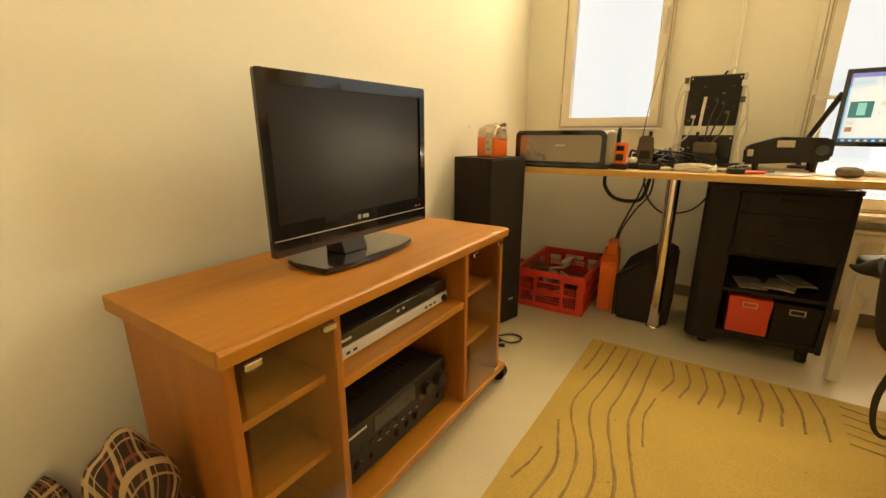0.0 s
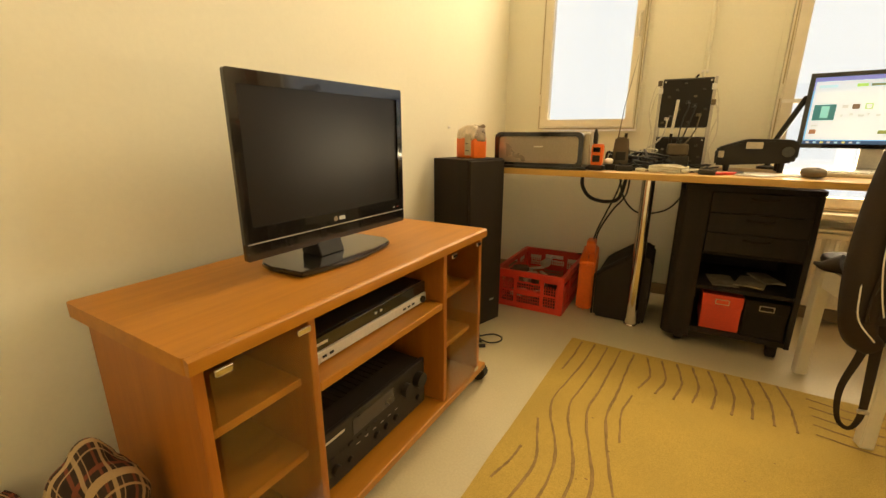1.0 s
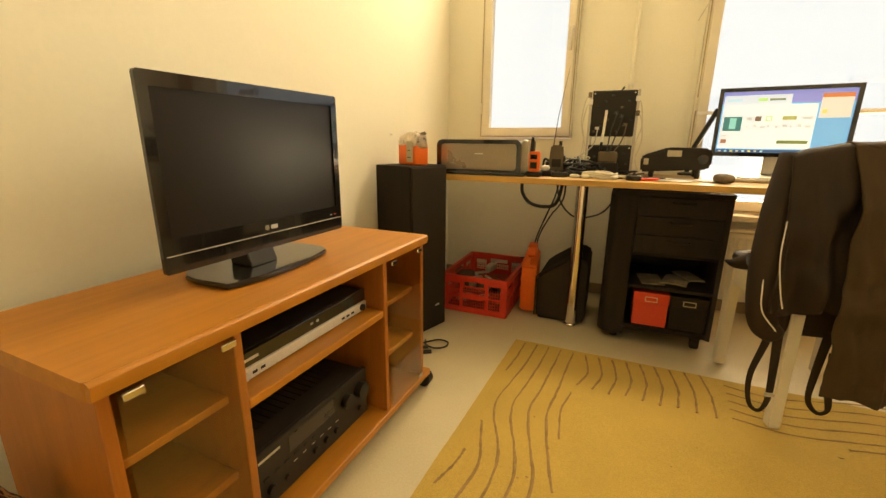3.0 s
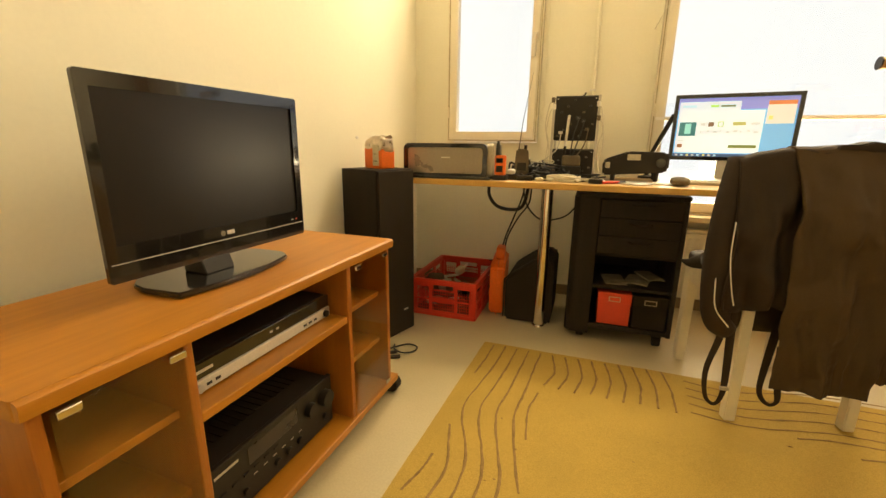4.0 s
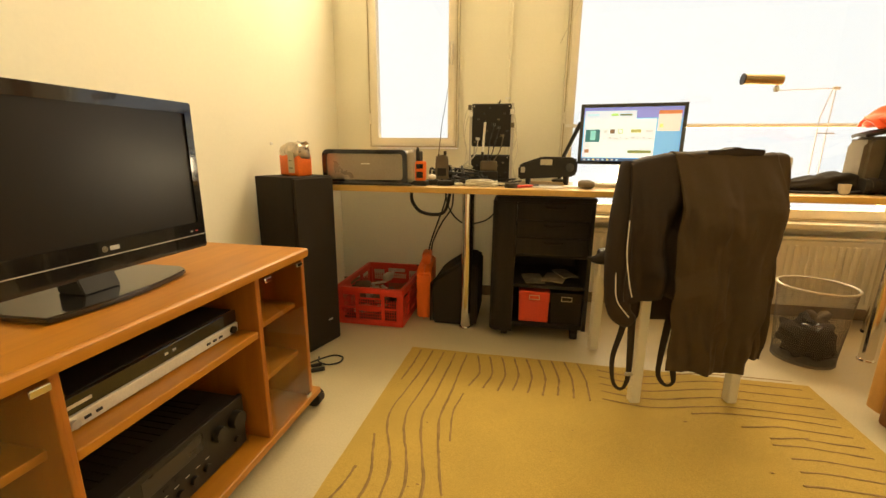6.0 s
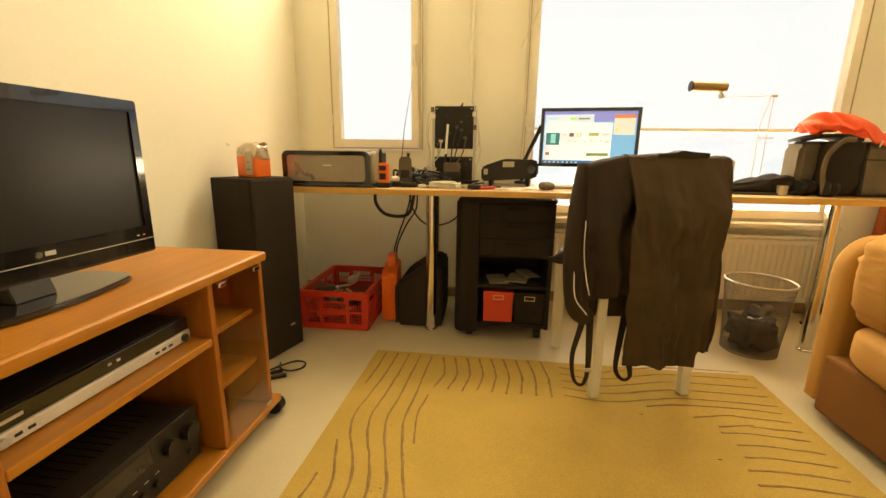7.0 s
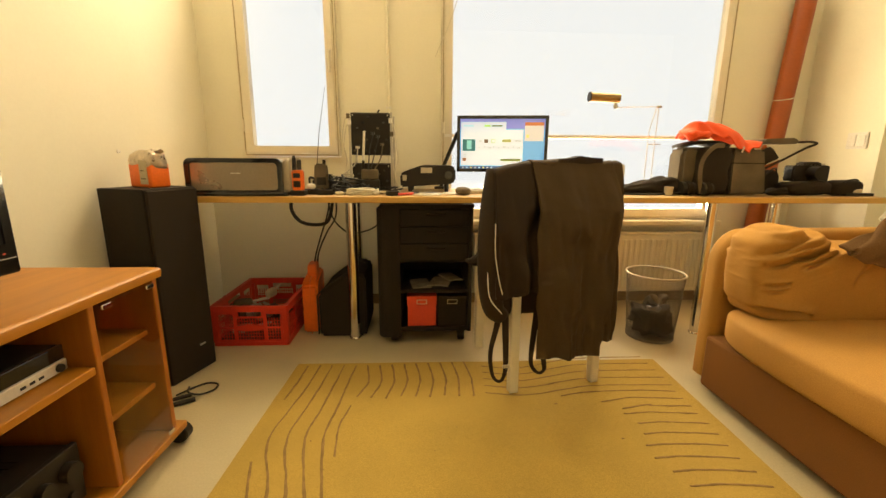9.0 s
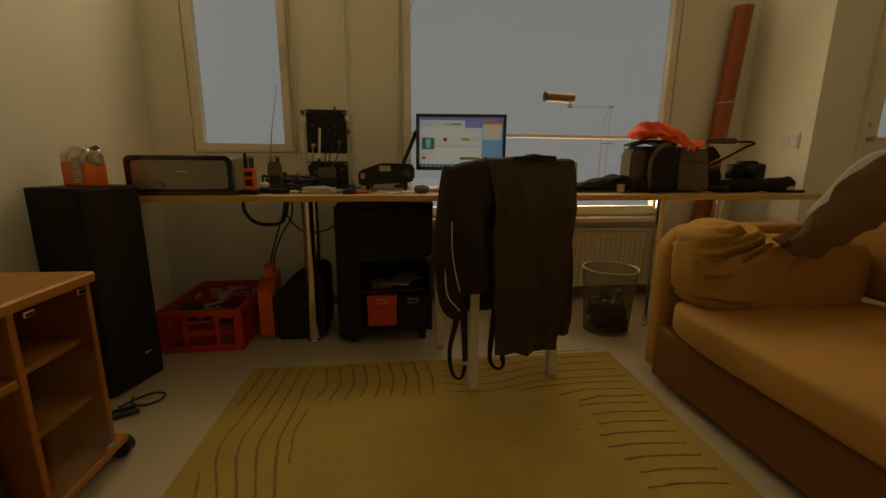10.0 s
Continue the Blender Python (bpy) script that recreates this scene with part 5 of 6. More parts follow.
for z0, z1 in ((0.004, 0.137), (0.176, 0.370)):
    u = part("unit", box(-0.0915, 0.0915, -0.098, 0.10, z0, z1, 0.004), BLACK, rack, "black metal unit with sockets")
    part("edge", box(-0.0915, 0.0915, -0.1005, -0.0985, z1 - 0.006, z1 - 0.002), BLACK_GLOSS, u)
    for k in range(12):
        x = -0.075 + 0.15 * ((k * 37) % 12) / 11
        z = z0 + 0.02 + (z1 - z0 - 0.04) * ((k * 53) % 7) / 6
        part("socket", box(x - 0.006, x + 0.006, -0.1035, -0.0985, z - 0.004, z + 0.004, 0.001), BLACK_GLOSS if k % 4 else BAG, u)
    for x in (-0.082, 0.082):
        part("screw", rod((x, -0.0985, z1 - 0.012), (x, -0.1015, z1 - 0.012), 0.0035, 10), STEEL, u)
for i, (x, z, m) in enumerate(((0.012, 0.275, CABLE), (0.035, 0.262, CABLE), (0.055, 0.225, BAG), (-0.06, 0.21, SILVER))):
    sc = thing("signal_cable", "thin cable plugged into the rack unit", "cable", (0.208, 2.40, DT), 0, "cables on the desk")
    part("plug", box(x - 0.009, x + 0.009, -0.128, -0.1045, z - 0.006, z + 0.006, 0.002), m, sc)
    part("lead", sweep(smooth_path([(x, -0.128, z), (x + 0.004, -0.15, z - 0.015), (x - 0.012, -0.155, z - 0.08), (x - 0.03 - 0.02 * i, -0.16, 0.06), (x - 0.09, -0.17, 0.012), (x - 0.14, -0.19, 0.004)]), 0.0028, 6), m, sc, smooth=60)
for i, (x, z) in enumerate(((-0.112, 0.30), (-0.118, 0.33), (0.110, 0.31), (0.116, 0.25))):
    sc = thing("side_cable", "pale cable hanging down beside the rack", "cable", (0.208, 2.40, DT), 0, "cables on the desk")
    bow = 0.012 if x > 0 else -0.012
    part("lead", sweep(smooth_path([(x * 0.86, -0.105, z + 0.02), (x, -0.108, z), (x + bow, -0.11, z - 0.09), (x - bow * 0.4, -0.112, z - 0.17), (x + bow, -0.115, 0.03), (x + 2 * bow, -0.13, 0.004)]), 0.0026, 6), CABLE_PALE, sc, smooth=60)
    part("plug", box(x * 0.86 - 0.008, x * 0.86 + 0.008, -0.112, -0.1005, z + 0.012, z + 0.034, 0.002), WHITE if i % 2 == 0 else BAG, sc)
part("lamp_tip", rod((0.02, 0.0, 0.370), (0.035, -0.01, 0.392), 0.004), BLACK, rack)

modem = thing("wireless_router", "small black router with a white upright aerial", "router", (0.205, 2.26, DT), 4)
part("case", box(-0.045, 0.045, -0.03, 0.03, 0.0, 0.062, 0.006), BLACK, modem)
part("top_case", box(-0.04, 0.04, -0.025, 0.025, 0.0625, 0.11, 0.008), BAG, modem)
part("aerial_base", rod((-0.032, 0.012, 0.112), (-0.030, 0.012, 0.15), 0.006), BLACK, modem, smooth=40)
part("aerial", rod((-0.030, 0.012, 0.15), (-0.022, 0.012, 0.285), 0.0058), WHITE, modem, "white aerial", smooth=40)
for k in range(5):
    part("socket", box(-0.038 + 0.016 * k, -0.027 + 0.016 * k, -0.0315, -0.0302, 0.016, 0.028), BLACK_GLOSS, modem)

proj = thing("label_printer", "squat black electronic unit with a tilted body", "device", (0.485, 2.40, DT), -3)
part("body", prism([(-0.135, 0.022), (0.12, 0.040), (0.135, 0.055), (0.135, 0.115), (0.12, 0.128), (-0.03, 0.130), (-0.128, 0.095), (-0.138, 0.085)], -0.085, 0.09, "y", bevel=0.008), BLACK, proj, smooth=40)
part("display", box(-0.035, 0.02, -0.0895, -0.0852, 0.092, 0.118, 0.002), BEIGE, proj, "pale display")
part("display", box(-0.125, -0.105, -0.0895, -0.0852, 0.055, 0.082, 0.002), BEIGE, proj)
part("dial", prism([(0.10 + 0.02 * math.cos(2 * math.pi * k / 20), 0.083 + 0.02 * math.sin(2 * math.pi * k / 20)) for k in range(20)], -0.105, -0.0855, "y", bevel=0.003), BLACK_GLOSS, proj, smooth=40)
for x, y in ((-0.09, -0.06), (-0.09, 0.06), (0.09, -0.06), (0.09, 0.06)):
    part("foot", lathe([(0.010, 0.0), (0.012, 0.032 if x < 0 else 0.045)], (x, y, 0), 10), BLACK, proj)

MX, MY = 0.876, 2.50
mon = thing("monitor", "black flat computer monitor showing open windows", "monitor", (MX, MY, DT), -8)
part("shell", box(-0.235, 0.235, 0.004, 0.03, 0.098, 0.378, 0.006), BLACK, mon)
part("bezel", rect_frame(-0.238, 0.238, 0.094, 0.384, 0.016, -0.012, 0.0035), BLACK_GLOSS, mon)
part("foot", prism(round_rect(-0.11, 0.11, -0.07, 0.09, 0.03), 0.0, 0.012, "z"), SILVER, mon, smooth=40)
part("neck", box(-0.035, 0.035, 0.031, 0.06, 0.0125, 0.20, 0.006), SILVER, mon)
UI = {}


def lit(name, c, s=1.0):
    UI[name] = glowing("screen_" + name, c, s)
    return UI[name]


disp = part("display", box(-0.2215, 0.2215, -0.004, 0.0034, 0.1105, 0.3675), lit("blue", (0.17, 0.42, 0.72), 0.75), mon, "glowing desktop with a blue background")
W = lit("white", (0.70, 0.78, 0.82), 0.76)
T = lit("text", (0.50, 0.50, 0.48), 0.75)
# name, material, x0, x1, z0, z1, layer
for nm, m, x0, x1, z0, z1, layer in (
        ("wallpaper_band", lit("violet", (0.24, 0.26, 0.62), 0.75), -0.2215, 0.2215, 0.318, 0.3675, 0),
        ("browser_window", W, -0.216, 0.11, 0.128, 0.3125, 1), ("tool_bar", lit("haze", (0.55, 0.66, 0.78), 0.8), -0.216, 0.02, 0.3126, 0.352, 1),
        ("side_window", lit("cream", (0.62, 0.60, 0.52), 0.8), 0.117, 0.215, 0.255, 0.350, 1), ("task_bar", lit("bar", (0.05, 0.10, 0.20), 0.6), -0.2215, 0.2215, 0.1105, 0.124, 1),
        ("orange_bar", lit("rust", (0.55, 0.20, 0.07), 0.7), 0.117, 0.215, 0.334, 0.3505, 2), ("address_bar", lit("sky", (0.42, 0.62, 0.74), 0.8), -0.205, -0.15, 0.328, 0.338, 2),
        ("button", lit("leaf", (0.40, 0.66, 0.15), 0.8), -0.095, -0.062, 0.327, 0.339, 2), ("search_field", lit("moss", (0.20, 0.24, 0.12), 0.6), -0.055, 0.0, 0.328, 0.337, 2),
        ("picture", lit("teal", (0.05, 0.20, 0.20), 0.6), -0.208, -0.140, 0.203, 0.264, 2), ("picture_light", lit("mint", (0.25, 0.60, 0.55), 0.7), -0.185, -0.160, 0.212, 0.258, 3),
        ("status_strip", lit("dark_green", (0.24, 0.28, 0.08), 0.5), -0.005, 0.10, 0.150, 0.164, 2), ("divider", T, -0.216, 0.11, 0.302, 0.3035, 2),
        ("thumbnail", lit("brown", (0.20, 0.13, 0.08), 0.6), -0.094, -0.072, 0.244, 0.264, 2), ("thumbnail", lit("fern", (0.45, 0.58, 0.25), 0.75), -0.058, -0.034, 0.243, 0.266, 2),
        ("thumbnail", W, -0.053, -0.039, 0.248, 0.261, 3), ("thumbnail", lit("olive", (0.42, 0.42, 0.14), 0.7), 0.0, 0.048, 0.248, 0.264, 2), ("thumbnail", T, 0.065, 0.10, 0.249, 0.262, 2),
        ("thumbnail", T, -0.124, -0.104, 0.247, 0.262, 2), ("icon", lit("clay", (0.36, 0.18, 0.09), 0.6), -0.208, -0.186, 0.150, 0.168, 2), ("icon", T, -0.208, -0.184, 0.178, 0.188, 2),
        ("icon", lit("gold", (0.70, 0.62, 0.20), 0.7), 0.125, 0.14, 0.272, 0.288, 2)):
    y = -0.0042 - 0.0011 * layer
    part(nm, box(x0, x1, y - 0.0008, y, z0, z1), m, disp)
for i in range(9):
    x = -0.124 + 0.0255 * i
    part("text_line", box(x, x + 0.009 + 0.011 * ((i * 7) % 3) / 2, -0.0072, -0.0064, 0.214 + 0.004 * (i % 2), 0.226 + 0.005 * ((i * 5) % 2)), T, disp)
for i in range(8):
    part("task_icon", box(-0.21 + 0.022 * i, -0.20 + 0.022 * i, -0.0072, -0.0064, 0.1135, 0.1205), (T, UI["sky"], UI["gold"])[i % 3], disp)

arm = thing("lamp_arm", "black slanted desk lamp arm behind the monitor", "lamp arm", (0.56, 2.56, DT))
part("foot", lathe([(0.04, 0.0), (0.04, 0.01), (0.012, 0.016)], (0, 0, 0), 20), BLACK, arm, smooth=40)
part("bar", sweep([(0, 0, 0.015), (0.01, 0, 0.12), (0.085, -0.01, 0.30)], 0.011, 10), BLACK, arm, smooth=40)

kb = thing("keyboard", "pale flat keyboard lying below the monitor", "keyboard", (0.86, 2.27, DT), -4)
part("case", box(-0.19, 0.19, -0.06, 0.06, 0.0, 0.014, 0.004), BEIGE, kb)
for j in range(4):
    for i in range(14):
        part("key", box(-0.18 + 0.0255 * i, -0.159 + 0.0255 * i, -0.05 + 0.026 * j, -0.029 + 0.026 * j, 0.0145, 0.019), WHITE, kb)
ms = thing("mouse", "dark grey computer mouse on the desk", "mouse", (0.635, 2.135, DT), 10)
part("shell", puff(-0.031, 0.031, -0.05, 0.05, 0.0005, 0.036, 0.75, (24, 14), 0.0, 1, 0, lambda q, p: Vector((q.x, q.y, max(0.0005, q.z)))), BAG, ms, smooth=180)
part("wheel", rod((-0.004, -0.026, 0.030), (0.004, -0.026, 0.030), 0.008, 12), BLACK, ms)
for x, y, r, h, m, lab in ((0.47, 2.17, 0.075, 0.006, SILVER, "thin silver disc lying flat on the desk"), (0.32, 2.11, 0.032, 0.018, BLACK, "small black puck lying on the desk"), (0.60, 2.21, 0.055, 0.004, PAPER, "pale paper disc lying flat on the desk")):
    d = thing("disc", lab, "disc", (x, y, DT))
    part("plate", lathe([(r * 0.96, 0.0), (r, h * 0.4), (r * 0.93, h)], (0, 0, 0), 32), m, d, smooth=40)
pen = thing("red_pen", "red marker pen lying on the desk", "pen", (0.385, 2.12, DT), 35)
part("barrel", rod((-0.05, 0, 0.006), (0.03, 0, 0.006), 0.006), RED, pen, smooth=50)
part("cap", rod((0.0305, 0, 0.006), (0.06, 0, 0.006), 0.0068), BLACK, pen, smooth=50)
papers = thing("paper_sheet", "white paper sheets on the sill edge behind the desk", "paper", (0.86, 2.40, DT), 10)
part("sheet", box(-0.105, 0.105, -0.06, 0.09, 0.0, 0.008, 0.001), PAPER, papers)

coil = thing("cable_coil", "coiled pale cable lying on the desk", "cable", (0.185, 2.135, DT))
pts = []
for k in range(121):
    a = 2 * math.pi * k / 24
    r = 0.055 + 0.006 * math.sin(k * 0.7)
    pts.append((r * 1.15 * math.cos(a), r * 0.75 * math.sin(a), 0.005 + 0.004 * (k / 24) + 0.004 * math.sin(a * 2 + k * 0.05)))
part("strand", sweep(pts, 0.0045, 8), CABLE_PALE, coil, smooth=60)


def tangle(label, cx, cy, w, d, h, turns, r, material, seed):
    """A loose heap of one cable."""
    random.seed(seed)
    ob = thing("cable", label, "cable", (cx, cy, DT), 0, "cables on the desk")
    p = [(random.uniform(-w, w), random.uniform(-d, d), r + random.uniform(0, h)) for k in range(turns)]
    part("strand", sweep([q if q.z > r else Vector((q.x, q.y, r)) for q in smooth_path(p, 7)], r, 7), material, ob, smooth=60)


tangle("black cable heaped loosely on the desk", 0.04, 2.26, 0.10, 0.10, 0.085, 18, 0.0045, CABLE, 1)
tangle("black cable heaped loosely on the desk", 0.09, 2.18, 0.10, 0.06, 0.07, 16, 0.0042, CABLE, 2)
tangle("pale cable heaped loosely on the desk", 0.07, 2.30, 0.11, 0.07, 0.09, 8, 0.003, CABLE_PALE, 3)
tangle("black cable heaped loosely on the desk", 0.14, 2.22, 0.07, 0.05, 0.05, 9, 0.0055, CABLE, 4)
for i, (x, y, w, d, h, a, m) in enumerate(((0.02, 2.13, 0.07, 0.03, 0.022, 12, BLACK), (0.10, 2.17, 0.11, 0.05, 0.025, -15, BLACK), (0.145, 2.14, 0.05, 0.03, 0.02, 30, BEIGE), (-0.035, 2.27, 0.06, 0.045, 0.06, 8, BLACK), (0.065, 2.33, 0.06, 0.05, 0.075, -5, BLACK), (0.27, 2.18, 0.06, 0.03, 0.016, 20, BAG), (0.05, 2.24, 0.07, 0.05, 0.05, 25, BLACK), (-0.02, 2.33, 0.07, 0.05, 0.085, 0, BLACK), (0.105, 2.26, 0.06, 0.04, 0.06, -20, BAG))):
    ad = thing("power_adapter", "small dark power adapter among the cables", "adapter", (x, y, DT), a, "adapters on the desk")
    part("body", box(-w / 2, w / 2, -d / 2, d / 2, 0.0, h, 0.005), m, ad)
    part("lead", sweep(smooth_path([(w / 2, 0, h / 2), (w / 2 + 0.03, 0.01, h / 2 + 0.01), (w / 2 + 0.05, 0.03, 0.006)]), 0.003, 6), CABLE, ad)
tangle("pale cable heaped loosely on the desk", 0.12, 2.24, 0.09, 0.08, 0.08, 9, 0.0028, CABLE_PALE, 7)
tangle("black cable heaped loosely on the desk", 0.0, 2.22, 0.07, 0.07, 0.07, 12, 0.005, CABLE, 8)
tangle("black cable heaped loosely on the desk", 0.30, 2.30, 0.07, 0.06, 0.03, 9, 0.003, CABLE, 9)
tangle("pale cable heaped loosely on the desk", 0.27, 2.14, 0.05, 0.03, 0.012, 8, 0.003, CABLE_PALE, 10)
for i, (x, y, a) in enumerate(((0.085, 2.115, 20), (0.135, 2.105, -30), (0.245, 2.105, 60))):
    pl = thing("plug", "small pale plug lying among the cables", "plug", (x, y, DT), a, "plugs on the desk")
    part("body", puff(-0.02, 0.02, -0.009, 0.009, 0.0005, 0.016, 0.6, (14, 8), 0.0), CABLE_PALE, pl, smooth=180)
    part("pin", rod((0.0205, 0, 0.008), (0.034, 0, 0.008), 0.003, 8), STEEL, pl)
bat = thing("battery_charger", "dark charger with a white cap on the desk", "charger", (-0.045, 2.165, DT), 0)
part("base", box(-0.03, 0.035, -0.03, 0.03, 0.0, 0.024, 0.006), BLACK, bat)
part("cap", puff(-0.02, 0.018, -0.025, 0.012, 0.022, 0.048, 0.8, (16, 10), 0.0), WHITE, bat, smooth=180)

# ---- cables under the desk ----
hang = thing("hanging_cable", "thick black cable sagging below the desk edge", "cable")
part("strand", sweep(smooth_path([(-0.165, 2.24, 0.6885), (-0.16, 2.23, 0.63), (-0.12, 2.23, 0.58), (-0.05, 2.24, 0.565), (0.0, 2.26, 0.585), (0.02, 2.30, 0.6885)]), 0.008, 8), CABLE, hang, smooth=60)
for i, p in enumerate(([(0.0, 2.32, 0.6885), (-0.02, 2.33, 0.60), (-0.06, 2.36, 0.50), (-0.10, 2.40, 0.40), (-0.115, 2.41, 0.345)], [(0.03, 2.32, 0.6885), (0.02, 2.33, 0.59), (-0.04, 2.38, 0.50), (-0.10, 2.44, 0.38), (-0.14, 2.52, 0.24), (-0.22, 2.56, 0.21)],
                       [(-0.02, 2.34, 0.6885), (0.01, 2.33, 0.58), (0.07, 2.36, 0.51), (0.14, 2.42, 0.50), (0.22, 2.46, 0.54), (0.30, 2.5, 0.6885)])):
    hc = thing("power_cable", "thin black cable hanging behind the desk leg", "cable", (0, 0, 0), 0, "cables under the desk")
    part("strand", sweep(smooth_path(p), 0.004, 7), CABLE, hc, smooth=60)

# ---- table lamp ----
lamp = thing("desk_lamp", "brass cylinder desk lamp on a thin stand", "desk lamp", (1.615, 2.38, DT))
part("foot", lathe([(0.07, 0.0), (0.07, 0.010), (0.02, 0.02)], (0, 0, 0), 28), STEEL, lamp, smooth=40)
# stems and arm coloured white to imitate glare washing them out
for x in (-0.019, 0.017):
    part("stem", sweep([(x, -0.02, 0.018), (x, -0.02, 0.305), (0.014 + x * 0.3, -0.02, 0.421)], 0.0022, 8), WHITE, lamp, smooth=50)
part("cross_bar", rod((-0.017, -0.02, 0.240), (0.047, -0.02, 0.240), 0.0025), BEIGE, lamp, smooth=50)
part("pivot", rod((0.008, -0.02, 0.422), (0.032, -0.02, 0.422), 0.006), BEIGE, lamp, smooth=50)
part("arm", sweep([(0.02, -0.02, 0.422), (-0.10, -0.02, 0.419), (-0.204, -0.02, 0.416)], 0.0022, 8), WHITE, lamp, smooth=50)
shade = part("shade", rod((-0.335, -0.02, 0.464), (-0.188, -0.02, 0.458), 0.0215, 24), mat("aged_brass", (0.32, 0.22, 0.10), 0.35, metal=0.8, vary=0.15, bump=0.05), lamp, "dull brass cylinder shade", smooth=50)
part("end_cap", rod((-0.341, -0.02, 0.4642), (-0.3355, -0.02, 0.4640), 0.0235, 24), BLACK, shade)
part("joint", lathe([(0.008, 0.410), (0.012, 0.422), (0.006, 0.436)], (-0.204, -0.02, 0), 12), STEEL, lamp, smooth=50)

# ---- camera bag and gear ----
cb = thing("camera_bag", "grey-black padded camera bag with its lid folded open", "camera bag", (1.88, 2.27, DT))
part("body", prism([(-0.205, 0.0), (0.200, 0.0), (0.205, 0.02), (0.175, 0.20), (0.160, 0.222), (-0.195, 0.222), (-0.212, 0.20), (-0.212, 0.015)], -0.095, 0.02, "y", bevel=0.016), BAG, cb, smooth=50)
part("front_panel", prism([(0.015, 0.006), (0.200, 0.006), (0.178, 0.150), (0.165, 0.212), (0.012, 0.212), (0.006, 0.15)], -0.128, -0.0955, "y", bevel=0.010), BAG, cb, smooth=50)
part("seam", sweep([(0.012, -0.1285, 0.150), (0.176, -0.1285, 0.148)], 0.0025, 6), CLOTH_BLACK, cb)
part("piping", sweep(smooth_path([(0.012, -0.125, 0.008), (0.004, -0.127, 0.10), (0.004, -0.127, 0.18), (0.012, -0.124, 0.214)]), 0.007, 8), CLOTH_BLACK, cb, smooth=60)
part("open_pocket", puff(-0.150, -0.004, -0.150, -0.060, 0.002, 0.225, 0.45, (26, 18), 0.010, 12, 2, lambda q, p: Vector((q.x, q.y, max(0.001, q.z)))), CLOTH_BLACK, cb, "black open side pocket", smooth=180)
part("pocket_rim", sweep(smooth_path([(-0.135, -0.150, 0.012), (-0.158, -0.158, 0.10), (-0.150, -0.158, 0.17), (-0.105, -0.156, 0.222), (-0.055, -0.150, 0.228)]), 0.011, 8, flat=0.4, up=(0, 1, 0)), BAG, cb, "grey padded pocket edge", smooth=60)
part("lid", cloth([[(-0.238, -0.12, 0.226), (-0.16, -0.125, 0.246), (-0.08, -0.125, 0.250), (0.0, -0.12, 0.232)], [(-0.228, -0.05, 0.232), (-0.15, -0.05, 0.252), (-0.08, -0.05, 0.254), (0.0, -0.05, 0.236)], [(-0.200, 0.02, 0.228), (-0.13, 0.02, 0.248), (-0.08, 0.02, 0.250), (0.0, 0.02, 0.232)]], 0.012, 6, 0.004, 3), CLOTH_BLACK, cb, "black padded lid", smooth=180)
part("flap", prism([(0.150, 0.236), (0.180, 0.262), (0.330, 0.268), (0.350, 0.252), (0.345, 0.240), (0.19, 0.240)], -0.10, 0.06, "y", bevel=0.006), BAG, cb, "stiff grey flap standing out sideways", smooth=40)
part("flap_lining", cloth([[(0.19, -0.098, 0.236), (0.24, -0.098, 0.238), (0.415, -0.098, 0.240)], [(0.20, -0.100, 0.200), (0.27, -0.100, 0.200), (0.36, -0.100, 0.218)], [(0.19, -0.102, 0.140), (0.22, -0.102, 0.150), (0.28, -0.102, 0.178)]], 0.003, 5, 0.003, 4), CABLE_PALE, cb, "pale lining of the flap", smooth=180)
part("flap_rim", sweep(smooth_path([(0.182, -0.108, 0.122), (0.270, -0.108, 0.166), (0.380, -0.106, 0.222), (0.430, -0.104, 0.241), (0.400, -0.100, 0.250), (0.345, -0.098, 0.248)]), 0.0055, 8), CLOTH_BLACK, cb, smooth=60)
part("gusset", cloth([[(0.165, -0.11, 0.21), (0.20, -0.11, 0.225), (0.25, -0.112, 0.178)], [(0.17, -0.11, 0.13), (0.195, -0.115, 0.15), (0.24, -0.115, 0.168)]], 0.003, 5, 0.006, 7), CLOTH_BLACK, cb, smooth=180)

oj = thing("orange_jacket", "crumpled bright orange nylon jacket on the camera bag", "jacket", (1.88, 2.27, DT))
part("nylon", cloth([
    [(-0.215, -0.125, 0.262), (-0.130, -0.130, 0.268), (-0.040, -0.135, 0.258), (0.040, -0.140, 0.222), (0.090, -0.140, 0.205), (0.145, -0.125, 0.232)],
    [(-0.222, -0.090, 0.285), (-0.140, -0.090, 0.312), (-0.040, -0.090, 0.318), (0.030, -0.095, 0.290), (0.085, -0.095, 0.246), (0.150, -0.090, 0.236)],
    [(-0.205, -0.055, 0.298), (-0.130, -0.055, 0.320), (-0.040, -0.055, 0.326), (0.025, -0.055, 0.303), (0.080, -0.055, 0.252), (0.140, -0.055, 0.238)],
    [(-0.18, 0.01, 0.262), (-0.12, 0.01, 0.275), (-0.040, 0.01, 0.275), (0.02, 0.01, 0.262), (0.07, 0.01, 0.246), (0.12, 0.01, 0.238)]], 0.006, 11, 0.018, 6, 0.017), ORANGE_CLOTH, oj, smooth=180)
part("sleeve", puff(-0.215, -0.09, -0.13, -0.02, 0.256, 0.292, 0.7, (36, 20), 0.022, 26, 1), ORANGE_CLOTH, oj, smooth=180)
part("zip_pull", rod((0.040, -0.150, 0.222), (0.030, -0.154, 0.198), 0.0035, 8), STEEL, oj)

st = thing("carrying_strap", "black padded strap lying along the desk", "strap", (1.52, 2.22, DT))
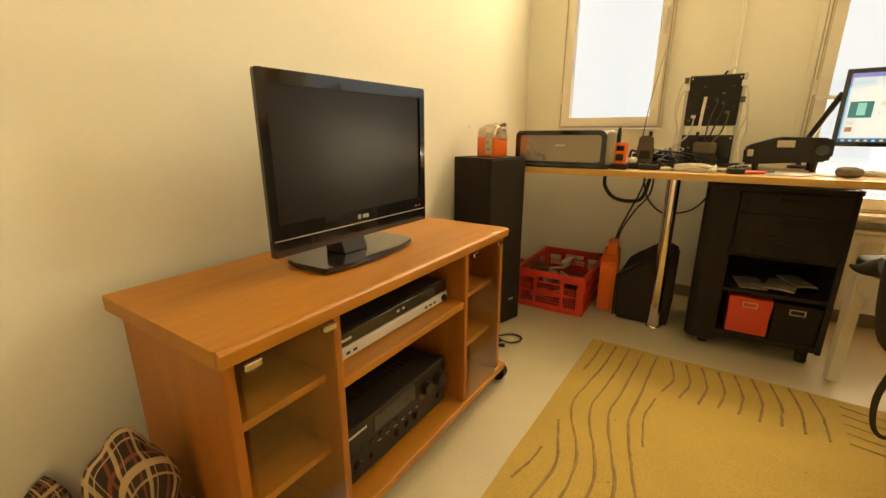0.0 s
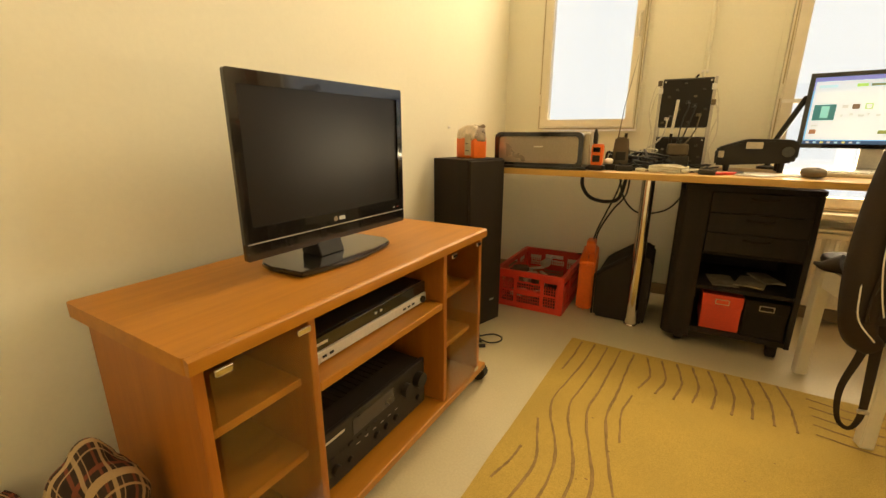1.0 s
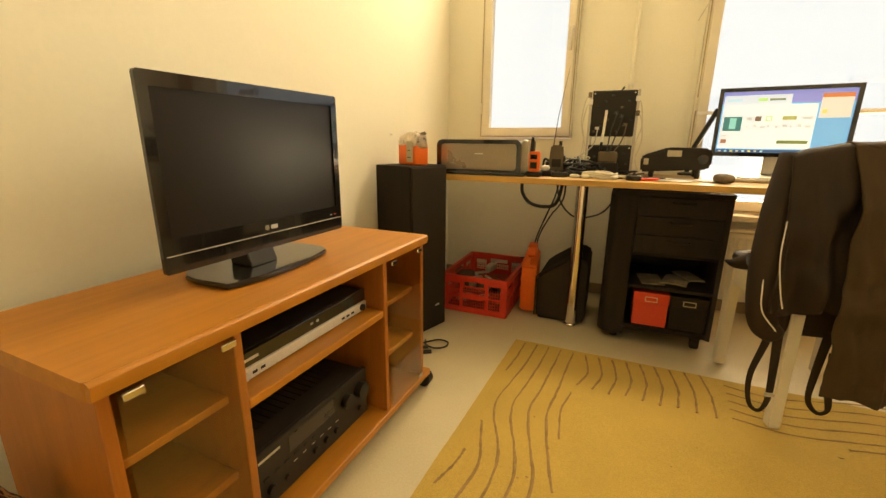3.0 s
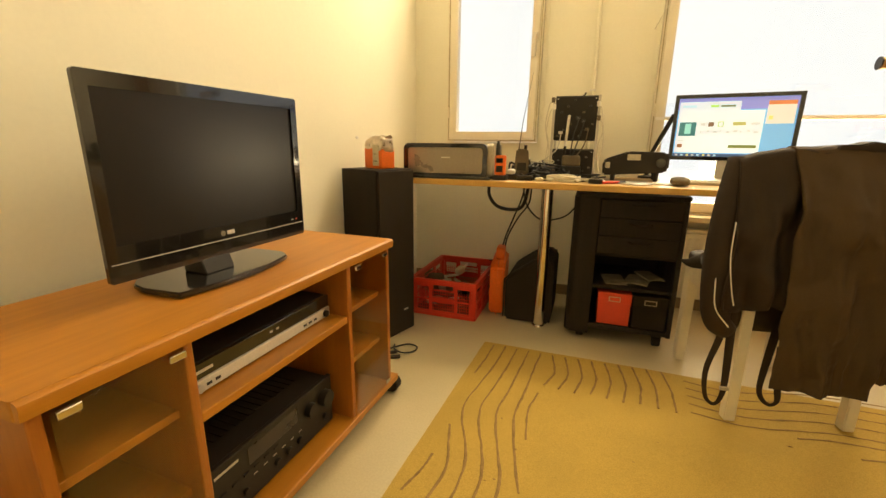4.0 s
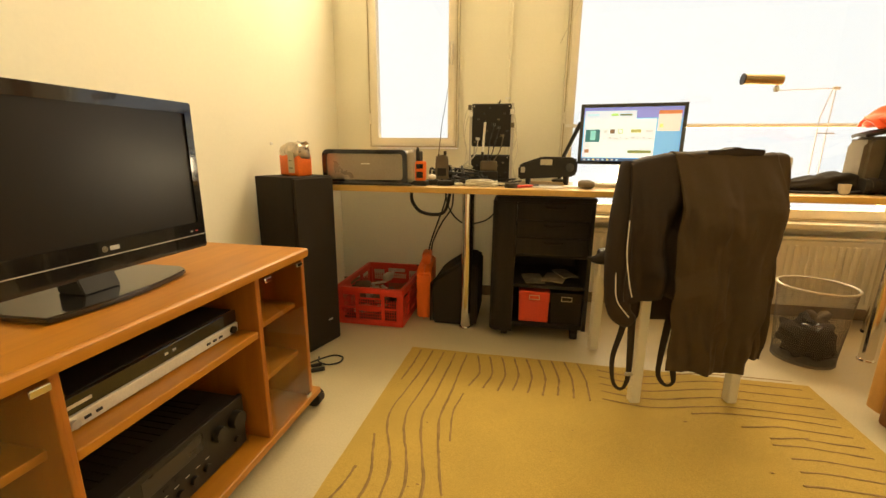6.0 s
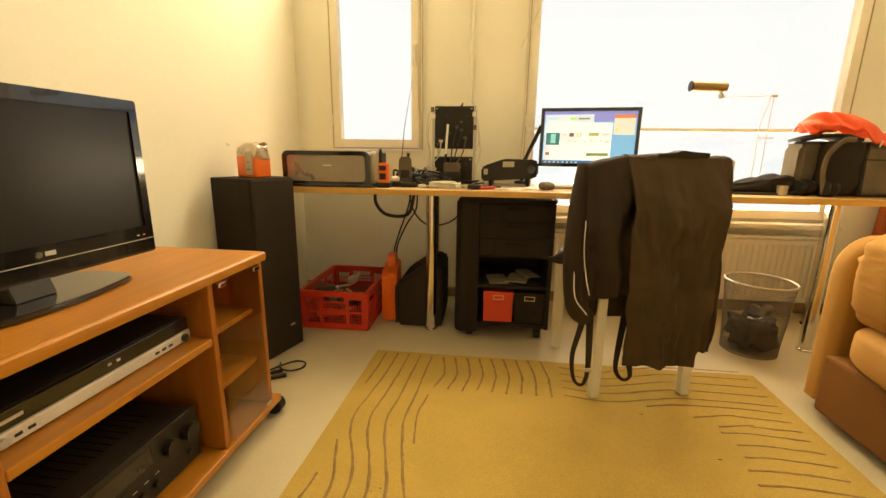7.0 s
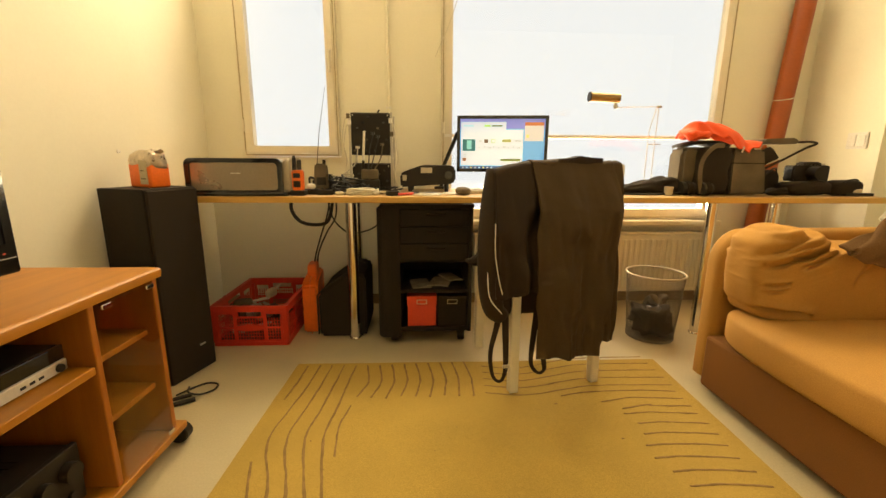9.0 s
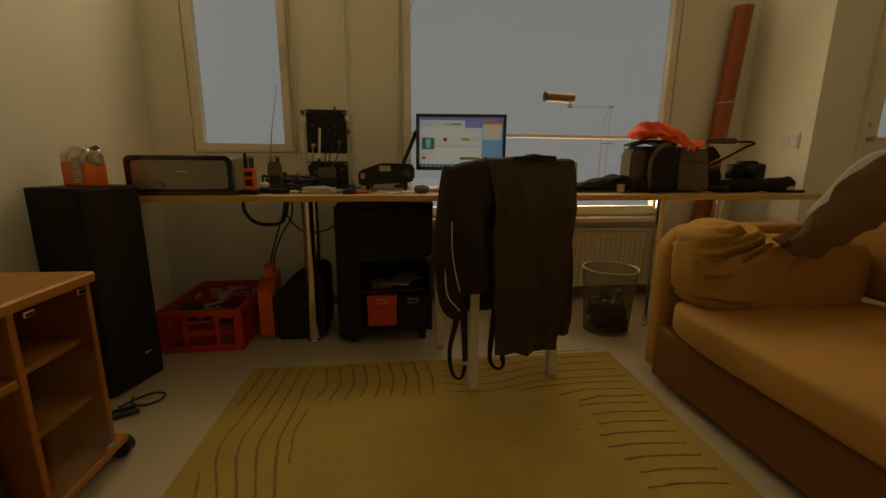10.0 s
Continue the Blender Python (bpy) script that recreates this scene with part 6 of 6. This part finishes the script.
part("webbing", puff(-0.21, 0.185, -0.05, 0.06, 0.0005, 0.092, 0.6, (56, 26), 0.034, 24, 3, lambda q, p: Vector((q.x, q.y, max(0.0005, q.z * (0.22 + 0.78 * max(0, (q.x + 0.21) / 0.395)))))), CLOTH_BLACK, st, smooth=180)
part("pad", puff(-0.06, 0.08, -0.05, 0.03, 0.0005, 0.045, 0.6, (22, 12), 0.01, 18, 3, lambda q, p: Vector((q.x, q.y, max(0.0005, q.z)))), CLOTH_BLACK, st, smooth=180)
part("tail", sweep(smooth_path([(-0.12, -0.06, 0.006), (-0.02, -0.08, 0.006), (0.10, -0.07, 0.008), (0.19, -0.05, 0.02)]), 0.010, 8, flat=0.4), CLOTH_BLACK, st, smooth=60)
cup = thing("small_cup", "small pale plastic cup on the desk", "cup", (1.60, 2.14, DT))
part("wall", lathe([(0.017, 0.0), (0.018, 0.006), (0.020, 0.04), (0.017, 0.04), (0.015, 0.008)], (0, 0, 0), 20), BEIGE, cup, smooth=40)
for i, (x, y, w) in enumerate(((1.70, 2.16, 0.07), (1.765, 2.13, 0.06))):
    lens = thing("camera_lens", "black camera lens lying on the desk", "lens", (x, y, DT + 0.032), 12 * i, "lenses on the desk")
    part("barrel", sweep([(-w / 2, 0, 0), (-w / 2 + 0.01, 0, 0), (w / 2 - 0.012, 0, 0), (w / 2, 0, 0)], lambda t: 0.031 - 0.004 * t, 20), BLACK, lens, smooth=40)
    part("focus_ring", sweep([(-0.012, 0, 0), (0.012, 0, 0)], 0.0325, 24), CLOTH_BLACK, lens)
cam_body = thing("photo_camera", "black photo camera lying on a soft pouch", "camera", (2.308, 2.19, DT + 0.066), -6)
part("body", prism(round_rect(-0.085, 0.085, 0.0, 0.075, 0.012), -0.03, 0.035, "y", bevel=0.006), BLACK, cam_body, smooth=40)
part("prism_hump", prism([(-0.045, 0.0755), (0.05, 0.0755), (0.035, 0.092), (-0.03, 0.092)], -0.03, 0.03, "y", bevel=0.006), BLACK, cam_body, smooth=40)
part("dial", lathe([(0.013, 0.0755), (0.013, 0.084)], (0.065, 0.0, 0), 16), STEEL, cam_body, smooth=40)
part("lens", sweep([(0, -0.031, 0.04), (0, -0.09, 0.04)], 0.031, 24), BLACK, cam_body, smooth=40)
for x, y, a, b, h in ((2.295, 2.18, 0.115, 0.060, 0.068), (2.470, 2.16, 0.080, 0.050, 0.075), (2.15, 2.16, 0.045, 0.030, 0.035), (2.165, 2.26, 0.045, 0.045, 0.120)):
    pouch = thing("lens_pouch", "soft black lens pouch lying on the desk", "pouch", (x, y, DT), 0, "pouches on the desk")
    part("padding", puff(-a, a, -b, b, 0.0005, h, 0.6, (22, 14), 0.006, 16, x, lambda q, p: Vector((q.x, q.y, max(0.0005, q.z)))), CLOTH_BLACK, pouch, smooth=180)
    part("strap", sweep(smooth_path([(-a, 0, 0.02), (-a * 0.5, -b * 0.9, h * 0.9), (a * 0.4, -b * 0.8, h), (a, 0, 0.02)]), 0.004, 6), BLACK, pouch)
rod_ob = thing("tripod_plate", "dark flat tripod plate near the desk end", "tripod plate", (2.53, 2.13, DT), -4)
part("plate", box(-0.07, 0.06, -0.018, 0.018, 0.0, 0.014, 0.003), BLACK, rod_ob)
part("clamp", box(-0.045, 0.0, -0.02, 0.02, 0.0145, 0.034, 0.004), BEIGE, rod_ob)
